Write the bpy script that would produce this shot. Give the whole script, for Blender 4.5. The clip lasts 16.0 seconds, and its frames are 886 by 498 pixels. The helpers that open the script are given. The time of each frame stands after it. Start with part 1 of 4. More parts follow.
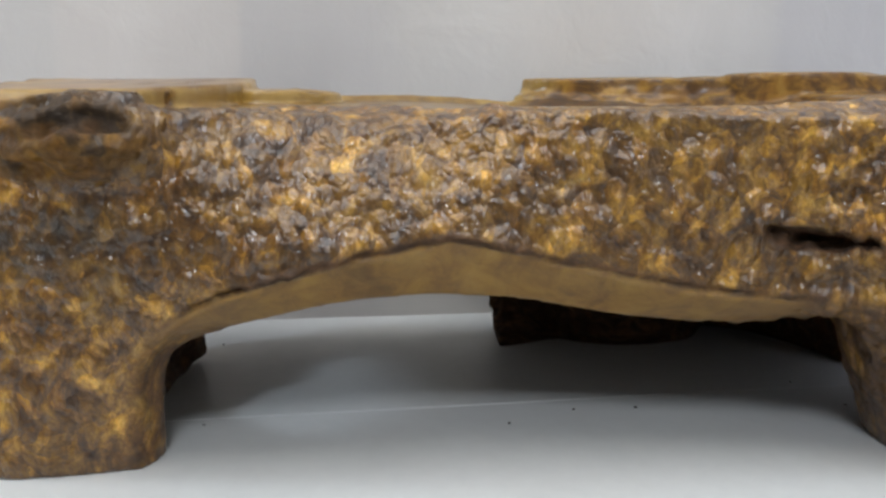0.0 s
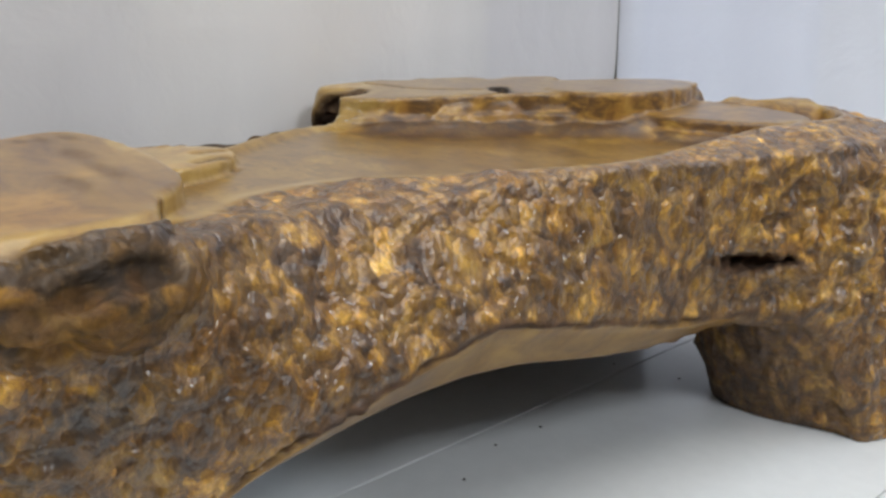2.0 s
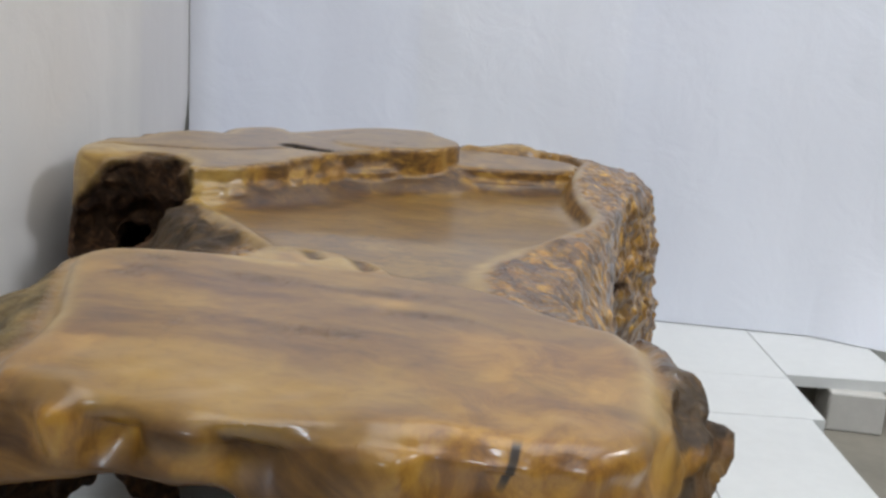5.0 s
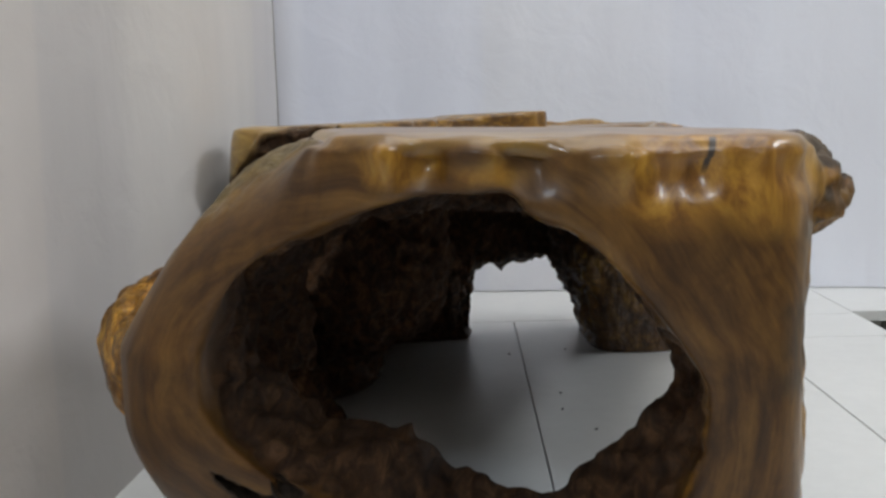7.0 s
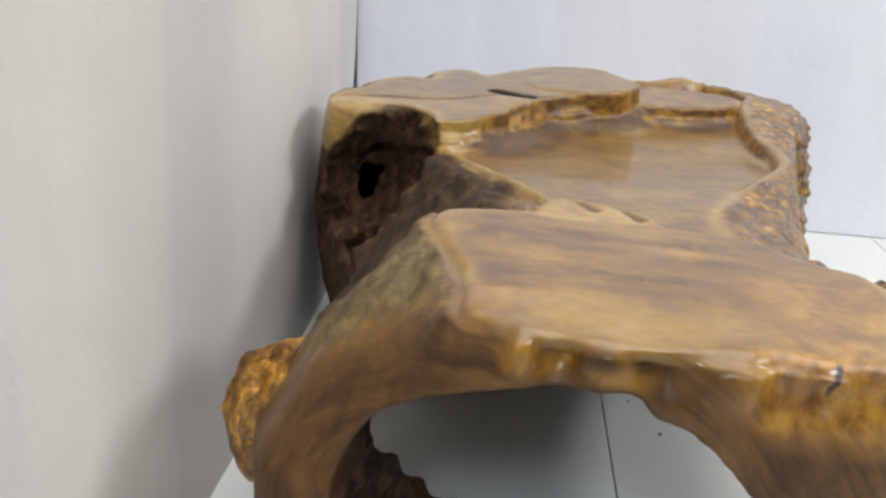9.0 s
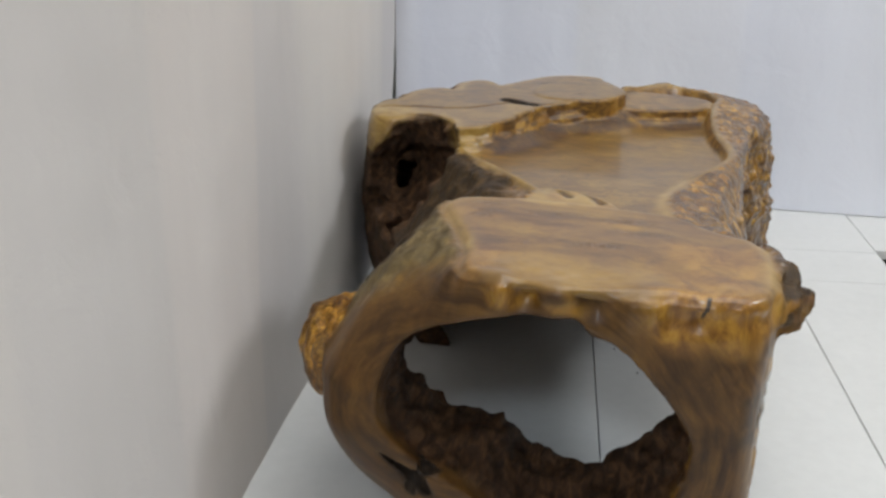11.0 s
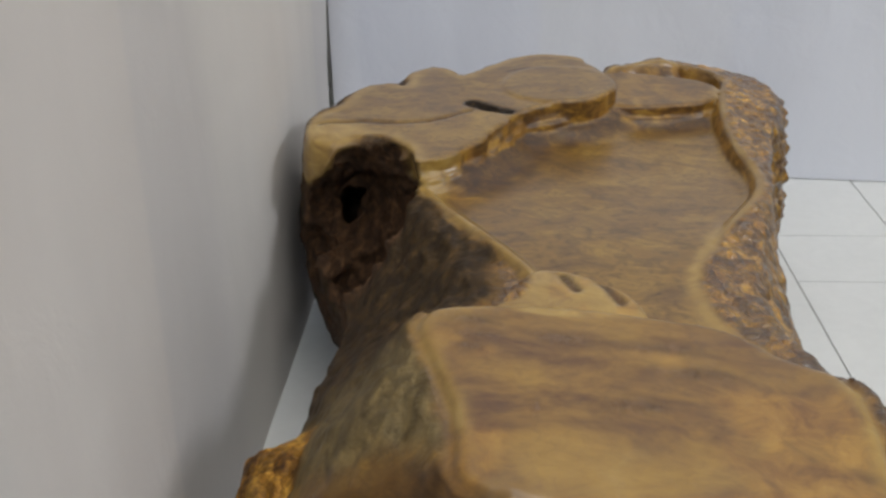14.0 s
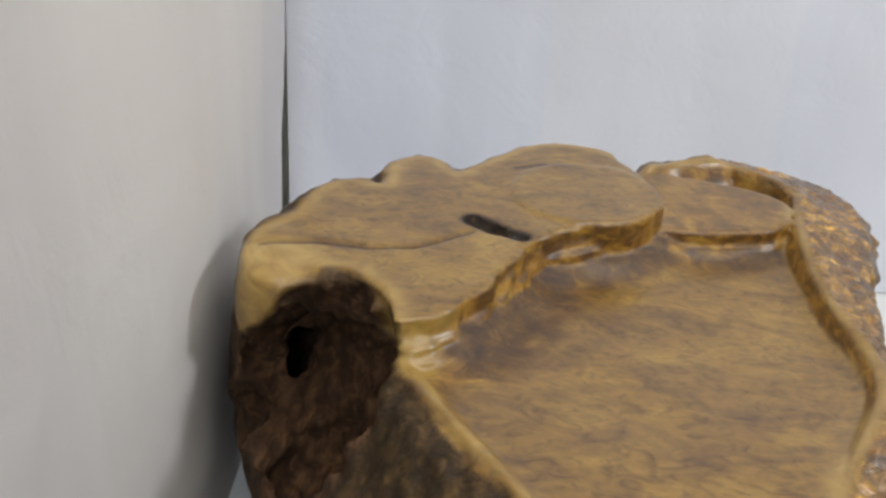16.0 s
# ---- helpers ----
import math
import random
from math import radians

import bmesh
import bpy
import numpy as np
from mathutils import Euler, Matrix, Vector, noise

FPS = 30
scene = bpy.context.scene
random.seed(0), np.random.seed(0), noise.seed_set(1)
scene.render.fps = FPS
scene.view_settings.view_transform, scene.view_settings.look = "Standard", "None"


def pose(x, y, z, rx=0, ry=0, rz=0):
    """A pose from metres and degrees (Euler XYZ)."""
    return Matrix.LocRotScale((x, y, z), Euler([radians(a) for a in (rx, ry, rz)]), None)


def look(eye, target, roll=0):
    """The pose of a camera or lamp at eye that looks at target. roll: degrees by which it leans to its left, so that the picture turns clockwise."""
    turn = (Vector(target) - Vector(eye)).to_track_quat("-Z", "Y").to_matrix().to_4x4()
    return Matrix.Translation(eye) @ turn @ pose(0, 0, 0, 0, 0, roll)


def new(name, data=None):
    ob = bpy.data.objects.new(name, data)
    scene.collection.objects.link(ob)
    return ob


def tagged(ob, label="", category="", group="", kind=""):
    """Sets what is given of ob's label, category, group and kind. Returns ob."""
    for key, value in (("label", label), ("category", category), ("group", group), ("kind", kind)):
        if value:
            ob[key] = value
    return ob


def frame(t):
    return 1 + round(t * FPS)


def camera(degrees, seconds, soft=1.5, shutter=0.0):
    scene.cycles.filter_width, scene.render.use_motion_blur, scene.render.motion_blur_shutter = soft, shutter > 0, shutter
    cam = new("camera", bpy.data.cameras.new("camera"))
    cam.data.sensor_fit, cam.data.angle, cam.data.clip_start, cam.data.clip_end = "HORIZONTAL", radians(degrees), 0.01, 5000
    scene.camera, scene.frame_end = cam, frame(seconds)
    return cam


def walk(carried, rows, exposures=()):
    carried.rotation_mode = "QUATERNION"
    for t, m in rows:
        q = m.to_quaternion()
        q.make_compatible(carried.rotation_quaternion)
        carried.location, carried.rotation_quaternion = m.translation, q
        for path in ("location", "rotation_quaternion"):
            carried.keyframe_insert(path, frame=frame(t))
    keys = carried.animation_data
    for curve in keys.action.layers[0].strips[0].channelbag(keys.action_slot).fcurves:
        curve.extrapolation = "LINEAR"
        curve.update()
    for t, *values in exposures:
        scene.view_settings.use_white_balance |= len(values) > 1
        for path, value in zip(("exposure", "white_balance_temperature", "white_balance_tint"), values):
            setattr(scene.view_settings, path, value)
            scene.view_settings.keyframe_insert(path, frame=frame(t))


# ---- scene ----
cam = camera(47.9, 16.0, 2.8)
PATH = [
    (0, (1.418, 0.595, 0.435), (-0.551, 0.676, 0.090), -0.1),
    (0.5, (1.302, 0.540, 0.474), (-0.621, 0.875, 0.038), -0.3),
    (1, (1.257, 0.404, 0.513), (-0.566, 0.997, -0.056), 1.3),
    (1.5, (1.216, 0.185, 0.573), (-0.483, 1.100, 0.047), 0.6),
    (2, (1.086, 0.050, 0.597), (-0.459, 1.203, 0.065), -0.2),
    (2.5, (0.957, -0.031, 0.597), (-0.428, 1.298, 0.034), 2.9),
    (3, (0.816, -0.090, 0.603), (-0.359, 1.418, 0.017), 2.8),
    (3.5, (0.650, -0.125, 0.612), (-0.351, 1.497, 0.006), 5.1),
    (3.7, (0.595, -0.145, 0.600), (-0.304, 1.522, -0.043), 4.1),
    (5.8, (0.219, -0.521, 0.645), (0.168, 1.443, 0.269), 4.8),
    (6, (0.210, -0.560, 0.615), (0.155, 1.405, 0.249), 4.9),
    (6.5, (0.176, -0.599, 0.497), (-0.096, 1.376, 0.331), -1.4),
    (7, (0.202, -0.620, 0.448), (-0.075, 1.341, 0.167), -1.7),
    (7.5, (0.203, -0.643, 0.431), (-0.134, 1.289, 0.041), -0.1),
    (8, (0.178, -0.644, 0.460), (-0.207, 1.287, 0.111), -0.2),
    (8.5, (0.132, -0.593, 0.551), (-0.259, 1.303, 0.048), 2.4),
    (9, (0.118, -0.597, 0.743), (-0.209, 1.254, 0.061), 2.4),
    (9.5, (0.124, -0.698, 0.847), (-0.021, 1.203, 0.244), 1.0),
    (10, (0.159, -0.848, 0.861), (-0.206, 0.982, 0.143), 0.0),
    (12.3, (0.265, -0.977, 0.951), (-0.173, 0.871, 0.323), 0.9),
    (12.5, (0.252, -0.973, 0.984), (-0.186, 0.888, 0.396), 0.5),
    (13, (0.218, -0.861, 0.990), (-0.219, 0.977, 0.333), 2.0),
    (13.5, (0.170, -0.701, 0.976), (-0.136, 1.111, 0.186), 1.7),
    (14, (0.104, -0.523, 0.980), (-0.176, 1.227, 0.052), -0.8),
    (14.5, (0.075, -0.329, 0.969), (-0.270, 1.380, -0.010), -0.4),
    (15, (0.017, -0.174, 0.959), (-0.282, 1.546, -0.017), -1.2),
    (15.5, (-0.025, -0.073, 0.955), (-0.263, 1.678, 0.019), -0.6),
    (16, (-0.007, -0.058, 0.945), (-0.201, 1.713, 0.036), 3.4),
]
EXPOSURES = [(0, 0.1, 6180, 10), (1, 0.12, 6180, 10), (2, 0.15, 6180, 10), (3.5, 0.22, 6180, 10), (5.8, -0.26, 6250, 10), (6.5, -0.34, 6250, 10), (7, -0.22, 6400, 10), (7.5, 0.12, 6450, 10), (8, 0.43, 6500, 10), (8.5, 0.47, 6500, 10), (9, 0.3, 6500, 10), (10, -0.05, 6500, 10), (12.5, -0.2, 6400, 10), (13.5, -0.42, 6450, 10), (14.5, -0.25, 6500, 10), (15.2, 0, 6500, 10), (16, 0, 6500, 10)]
walk(cam, [(t, look(eye, target, roll)) for t, eye, target, roll in PATH], EXPOSURES)

# ---- daylight and exposure ----
world = bpy.data.worlds.new("daylight")
scene.world = world
world.use_nodes = True
wn = world.node_tree.nodes
sky = wn.new("ShaderNodeTexSky")
sky.sky_type = "NISHITA"
sky.sun_disc = False
sky.sun_elevation, sky.sun_rotation = radians(38), radians(70)
world.node_tree.links.new(sky.outputs["Color"], wn["Background"].inputs["Color"])
wn["Background"].inputs["Strength"].default_value = 0.12
scene.view_settings.exposure = 0.0


def area_lamp(name, eye, target, width, height, watts, colour):
    data = bpy.data.lights.new(name, "AREA")
    data.shape, data.size, data.size_y, data.energy, data.color = "RECTANGLE", width, height, watts, colour
    ob = new(name, data)
    ob.matrix_world = look(eye, target)
    return ob


# daylight from the high east window and a south window, and an added soft overhead fill
area_lamp("window_daylight", (3.38, 0.55, 2.85), (0.3, 0.55, 0.3), 0.7, 0.7, 54, (0.93, 0.965, 1.0))
area_lamp("south_daylight", (0.22, -2.92, 2.70), (0.12, 0.3, 0.2), 0.45, 0.45, 36, (0.80, 0.90, 1.0))
area_lamp("ceiling_fill", (0.70, 0.25, 3.65), (0.70, 0.25, 0.0), 3.0, 3.4, 88, (0.985, 0.965, 0.925))


# ---- materials ----
def material(name):
    m = bpy.data.materials.new(name)
    m.use_nodes = True
    nt = m.node_tree
    return m, nt, nt.nodes["Principled BSDF"]


def node(nt, kind, **props):
    n = nt.nodes.new(kind)
    for key, value in props.items():
        if key in n.inputs:
            n.inputs[key].default_value = value
    return n


def ramp(nt, source, *stops):
    n = nt.nodes.new("ShaderNodeValToRGB")
    els = n.color_ramp.elements
    while len(els) < len(stops):
        els.new(0.5)
    for e, (p, c) in zip(els, stops):
        e.position = p
        e.color = (*c, 1) if len(c) == 3 else c
    nt.links.new(source, n.inputs["Fac"])
    return n.outputs["Color"]


def mapped(nt, scale, kind="Object"):
    co = nt.nodes.new("ShaderNodeTexCoord")
    mp = node(nt, "ShaderNodeMapping", Scale=scale)
    nt.links.new(co.outputs[kind], mp.inputs["Vector"])
    return mp.outputs["Vector"]


def noise_tex(nt, vec, scale, detail=5.0, rough=0.6, distort=0.0):
    n = node(nt, "ShaderNodeTexNoise", Scale=scale, Detail=detail, Roughness=rough, Distortion=distort)
    nt.links.new(vec, n.inputs["Vector"])
    return n.outputs["Fac"]


def mix(nt, fac, a, b, blend="MIX"):
    n = nt.nodes.new("ShaderNodeMix")
    n.data_type, n.blend_type = "RGBA", blend
    for socket, value in ((n.inputs[0], fac), (n.inputs[6], a), (n.inputs[7], b)):
        if isinstance(value, (int, float)):
            socket.default_value = value
        elif isinstance(value, tuple):
            socket.default_value = (*value, 1)
        else:
            nt.links.new(value, socket)
    return n.outputs[2]


def mixf(nt, fac, a, b):
    n = nt.nodes.new("ShaderNodeMix")
    for socket, value in ((n.inputs[0], fac), (n.inputs[2], a), (n.inputs[3], b)):
        if isinstance(value, (int, float)):
            socket.default_value = value
        else:
            nt.links.new(value, socket)
    return n.outputs[0]


def attribute(nt, name):
    n = nt.nodes.new("ShaderNodeAttribute")
    n.attribute_name = name
    return n.outputs["Fac"]


def bump(nt, height, strength, distance, below=None):
    n = node(nt, "ShaderNodeBump", Strength=strength, Distance=distance)
    nt.links.new(height, n.inputs["Height"])
    if below:
        nt.links.new(below, n.inputs["Normal"])
    return n.outputs["Normal"]


def wood_material():
    """Lacquered root wood: figured heartwood, pale sapwood, burl bark and weathered dark hollow, by the masks of the mesh."""
    m, nt, bsdf = material("lacquered_root_wood")
    # heartwood figure: bands drawn out along x, cloudy stains, fine mottled sheen
    cloud = noise_tex(nt, mapped(nt, (5.5, 10.0, 9.0)), 1.4, 8, 0.62, 1.4)
    streak = noise_tex(nt, mapped(nt, (40, 75, 60)), 2.0, 6, 0.65, 1.6)
    mottle = noise_tex(nt, mapped(nt, (1.0, 1.5, 1.0)), 32.0, 6, 0.62, 2.0)
    heart = ramp(nt, cloud, (0.28, (0.092, 0.045, 0.011)), (0.40, (0.155, 0.082, 0.017)), (0.52, (0.208, 0.114, 0.019)), (0.70, (0.31, 0.187, 0.036)))
    heart = mix(nt, 0.15, heart, ramp(nt, streak, (0.3, (0.5, 0.42, 0.35)), (0.62, (1.0, 0.99, 0.97))), "MULTIPLY")
    heart = mix(nt, 0.85, heart, ramp(nt, mottle, (0.34, (0.52, 0.46, 0.40)), (0.5, (1.0, 1.0, 1.0)), (0.72, (1.28, 1.25, 1.12))), "MULTIPLY")
    # the near slab is redder, with dark bands
    band = noise_tex(nt, mapped(nt, (3.6, 8.0, 6.0)), 1.5, 5, 0.58, 0.5)
    slabc = ramp(nt, band, (0.30, (0.070, 0.028, 0.008)), (0.42, (0.125, 0.057, 0.013)), (0.50, (0.205, 0.105, 0.019)), (0.60, (0.280, 0.155, 0.026)), (0.75, (0.37, 0.215, 0.040)))
    slabc = mix(nt, 0.45, slabc, ramp(nt, mottle, (0.32, (0.6, 0.5, 0.4)), (0.52, (1.0, 1.0, 1.0)), (0.72, (1.2, 1.15, 1.0))), "MULTIPLY")
    slabc = mix(nt, 0.12, slabc, ramp(nt, streak, (0.3, (0.5, 0.42, 0.35)), (0.62, (1.0, 0.99, 0.97))), "MULTIPLY")
    heart = mix(nt, attribute(nt, "near"), heart, slabc)
    # sapwood: yellow cream
    sapw = ramp(nt, noise_tex(nt, mapped(nt, (14, 14, 30)), 1.6, 5, 0.6, 0.8), (0.3, (0.21, 0.115, 0.026)), (0.55, (0.36, 0.225, 0.055)), (0.8, (0.50, 0.35, 0.115)))
    # burl bark: glossy facets, golden flecks in red-brown
    obj = mapped(nt, (1, 1, 1))
    warp = nt.nodes.new("ShaderNodeTexNoise")
    warp.inputs["Scale"].default_value, warp.inputs["Detail"].default_value = 22.0, 3.0
    nt.links.new(obj, warp.inputs["Vector"])
    vm = nt.nodes.new("ShaderNodeVectorMath")
    vm.operation = "MULTIPLY_ADD"
    vm.inputs[1].default_value = (0.022, 0.022, 0.022)
    nt.links.new(warp.outputs["Color"], vm.inputs[0])
    nt.links.new(mapped(nt, (1, 0.85, 0.55)), vm.inputs[2])
    vor = node(nt, "ShaderNodeTexVoronoi", Scale=74.0, Randomness=1.0)
    grit = node(nt, "ShaderNodeTexVoronoi", Scale=210.0, Randomness=1.0)
    for cells in (vor, grit):
        nt.links.new(vm.outputs[0], cells.inputs["Vector"])
    big = noise_tex(nt, obj, 23.0, 8, 0.72, 0.9)
    fine = noise_tex(nt, mapped(nt, (1.2, 1.2, 0.9)), 95.0, 4, 0.65, 0.1)
    patch = noise_tex(nt, obj, 5.0, 4, 0.6, 0.8)
    barkc = ramp(nt, big, (0.34, (0.052, 0.026, 0.006)), (0.43, (0.115, 0.060, 0.012)), (0.51, (0.200, 0.115, 0.023)), (0.60, (0.36, 0.225, 0.046)), (0.72, (0.55, 0.40, 0.13)))
    barkc = mix(nt, 0.85, barkc, ramp(nt, patch, (0.34, (0.50, 0.42, 0.34)), (0.46, (0.92, 0.86, 0.74)), (0.56, (1.10, 1.0, 0.84)), (0.68, (1.30, 1.28, 1.15))), "MULTIPLY")
    barkc = mix(nt, 0.65, barkc, ramp(nt, vor.outputs["Color"], (0.20, (0.50, 0.40, 0.30)), (0.45, (0.86, 0.80, 0.70)), (0.62, (1.2, 1.14, 0.98)), (0.82, (2.0, 1.88, 1.55))), "MULTIPLY")
    barkc = mix(nt, 0.45, barkc, ramp(nt, grit.outputs["Color"], (0.20, (0.50, 0.42, 0.34)), (0.50, (0.95, 0.93, 0.88)), (0.80, (1.5, 1.42, 1.2))), "MULTIPLY")
    barkc = mix(nt, 0.5, barkc, ramp(nt, vor.outputs["Distance"], (0.0, (1.12, 1.1, 1.0)), (0.45, (0.92, 0.86, 0.76)), (0.85, (0.45, 0.33, 0.24))), "MULTIPLY")
    barkc = mix(nt, 0.4, barkc, ramp(nt, fine, (0.3, (0.35, 0.27, 0.2)), (0.55, (1.0, 0.98, 0.95)), (0.72, (1.3, 1.25, 1.1))), "MULTIPLY")
    barkc = mix(nt, attribute(nt, "gold"), barkc, mix(nt, 1.0, barkc, (1.45, 1.45, 1.5), "MULTIPLY"))
    # weathered dark wood of the hollows; the flank around the cave takes this colour too
    splinter = noise_tex(nt, mapped(nt, (30, 8, 22)), 2.6, 7, 0.68, 0.7)
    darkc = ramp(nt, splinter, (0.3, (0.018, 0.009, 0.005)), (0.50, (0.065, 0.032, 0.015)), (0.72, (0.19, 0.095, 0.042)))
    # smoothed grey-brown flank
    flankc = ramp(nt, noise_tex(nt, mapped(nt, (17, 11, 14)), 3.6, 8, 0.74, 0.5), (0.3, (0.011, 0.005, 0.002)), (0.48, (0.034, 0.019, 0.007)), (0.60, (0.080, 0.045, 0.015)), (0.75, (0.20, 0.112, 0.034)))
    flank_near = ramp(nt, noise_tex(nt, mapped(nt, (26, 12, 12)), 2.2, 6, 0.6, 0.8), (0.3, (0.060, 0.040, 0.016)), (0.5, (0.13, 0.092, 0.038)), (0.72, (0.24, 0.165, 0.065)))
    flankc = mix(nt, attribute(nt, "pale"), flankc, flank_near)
    a_bark, a_dark, a_sap, a_flank = (attribute(nt, n) for n in ("bark", "dark", "sap", "flank"))
    col = mix(nt, a_sap, heart, sapw)
    amberc = ramp(nt, noise_tex(nt, mapped(nt, (20, 20, 40)), 1.5, 5, 0.6, 0.6), (0.3, (0.038, 0.015, 0.003)), (0.46, (0.115, 0.050, 0.007)), (0.58, (0.27, 0.135, 0.017)), (0.76, (0.52, 0.31, 0.05)))
    around = nt.nodes.new("ShaderNodeCombineXYZ")
    nt.links.new(attribute(nt, "ring"), around.inputs[0])
    spread = nt.nodes.new("ShaderNodeVectorMath")
    spread.operation = "MULTIPLY_ADD"
    spread.inputs[1].default_value = (0.26, 0.26, 0.20)
    nt.links.new(obj, spread.inputs[0])
    nt.links.new(around.outputs[0], spread.inputs[2])
    bands = noise_tex(nt, spread.outputs[0], 62.0, 6, 0.62, 0.3)
    facec = ramp(nt, bands, (0.28, (0.036, 0.015, 0.003)), (0.44, (0.078, 0.035, 0.0065)), (0.58, (0.122, 0.060, 0.012)), (0.78, (0.19, 0.104, 0.025)))
    facec = mix(nt, 0.7, facec, ramp(nt, noise_tex(nt, mapped(nt, (8, 8, 5)), 2.0, 8, 0.66, 0.7), (0.3, (0.45, 0.40, 0.36)), (0.5, (0.95, 0.92, 0.88)), (0.7, (1.3, 1.25, 1.15))), "MULTIPLY")
    facec = mix(nt, 0.5, facec, ramp(nt, mottle, (0.35, (0.7, 0.66, 0.6)), (0.65, (1.12, 1.1, 1.05))), "MULTIPLY")
    col = mix(nt, attribute(nt, "face"), col, facec)
    col = mix(nt, attribute(nt, "amber"), col, amberc)
    orangec = ramp(nt, noise_tex(nt, mapped(nt, (12, 12, 9)), 2.0, 6, 0.62, 0.8), (0.30, (0.075, 0.026, 0.004)), (0.42, (0.20, 0.085, 0.012)), (0.55, (0.38, 0.19, 0.026)), (0.75, (0.55, 0.32, 0.06)))
    col = mix(nt, attribute(nt, "soak"), col, ramp(nt, mottle, (0.35, (0.022, 0.008, 0.002)), (0.55, (0.055, 0.023, 0.004)), (0.75, (0.13, 0.060, 0.010))))
    col = mix(nt, attribute(nt, "orange"), col, orangec)
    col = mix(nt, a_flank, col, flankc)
    col = mix(nt, a_bark, col, barkc)
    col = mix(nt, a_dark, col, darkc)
    gap = nt.nodes.new("ShaderNodeMath")
    gap.operation = "ABSOLUTE"
    nt.links.new(attribute(nt, "fissure"), gap.inputs[0])
    col = mix(nt, mix(nt, attribute(nt, "split"), (0, 0, 0), ramp(nt, gap.outputs[0], (0.14, (0.95, 0.95, 0.95)), (0.28, (0, 0, 0)))), col, (0.012, 0.007, 0.004))
    col = mix(nt, attribute(nt, "blackened"), col, ramp(nt, fine, (0.35, (0.010, 0.007, 0.005)), (0.58, (0.034, 0.022, 0.013)), (0.75, (0.13, 0.075, 0.025))))
    nt.links.new(col, bsdf.inputs["Base Color"])
    rough = mixf(nt, a_bark, 0.30, 0.34)
    rough = mixf(nt, attribute(nt, "face"), rough, 0.44)
    rough = mixf(nt, attribute(nt, "orange"), rough, 0.30)
    rough = mixf(nt, attribute(nt, "amber"), rough, 0.50)
    rough = mixf(nt, a_flank, rough, 0.52)
    rough = mixf(nt, a_dark, rough, 0.62)
    rough = mixf(nt, attribute(nt, "polish"), rough, 0.32)
    a_knot = attribute(nt, "knot")
    rough = mixf(nt, a_knot, rough, 0.55)
    nt.links.new(rough, bsdf.inputs["Roughness"])
    smooth_n = bump(nt, streak, 0.03, 0.002)
    spec = mixf(nt, attribute(nt, "face"), mixf(nt, a_dark, mixf(nt, a_bark, 0.5, 0.36), 0.3), 0.3)
    nt.links.new(mixf(nt, a_knot, mixf(nt, a_flank, spec, 0.2), 0.25), bsdf.inputs["Specular IOR Level"])
    facets = mixf(nt, 0.22, vor.outputs["Distance"], grit.outputs["Distance"])
    knobbly = bump(nt, mixf(nt, 0.15, facets, fine), 0.85, -0.0095)
    split_wood = bump(nt, splinter, 0.9, 0.014)
    weathered = bump(nt, mixf(nt, 0.5, splinter, fine), 0.7, 0.010)
    turned = smooth_n
    for share, other in ((a_flank, weathered), (a_bark, knobbly), (a_dark, split_wood)):
        pick = nt.nodes.new("ShaderNodeMix")
        pick.data_type = "VECTOR"
        nt.links.new(share, pick.inputs[0])
        nt.links.new(turned, pick.inputs[4])
        nt.links.new(other, pick.inputs[5])
        turned = pick.outputs[1]
    nt.links.new(turned, bsdf.inputs["Normal"])
    nt.links.new(turned, bsdf.inputs["Coat Normal"])
    dull = nt.nodes.new("ShaderNodeMath")
    dull.operation = "MAXIMUM"
    nt.links.new(a_flank, dull.inputs[0])
    nt.links.new(a_dark, dull.inputs[1])
    coat = mixf(nt, dull.outputs[0], mixf(nt, a_bark, 0.16, 0.85), 0.03)
    coat = mixf(nt, attribute(nt, "polish"), coat, 0.38)
    nt.links.new(mixf(nt, a_knot, coat, 0.10), bsdf.inputs["Coat Weight"])
    nt.links.new(mixf(nt, a_bark, 0.16, 0.13), bsdf.inputs["Coat Roughness"])
    return m


WOOD = wood_material()


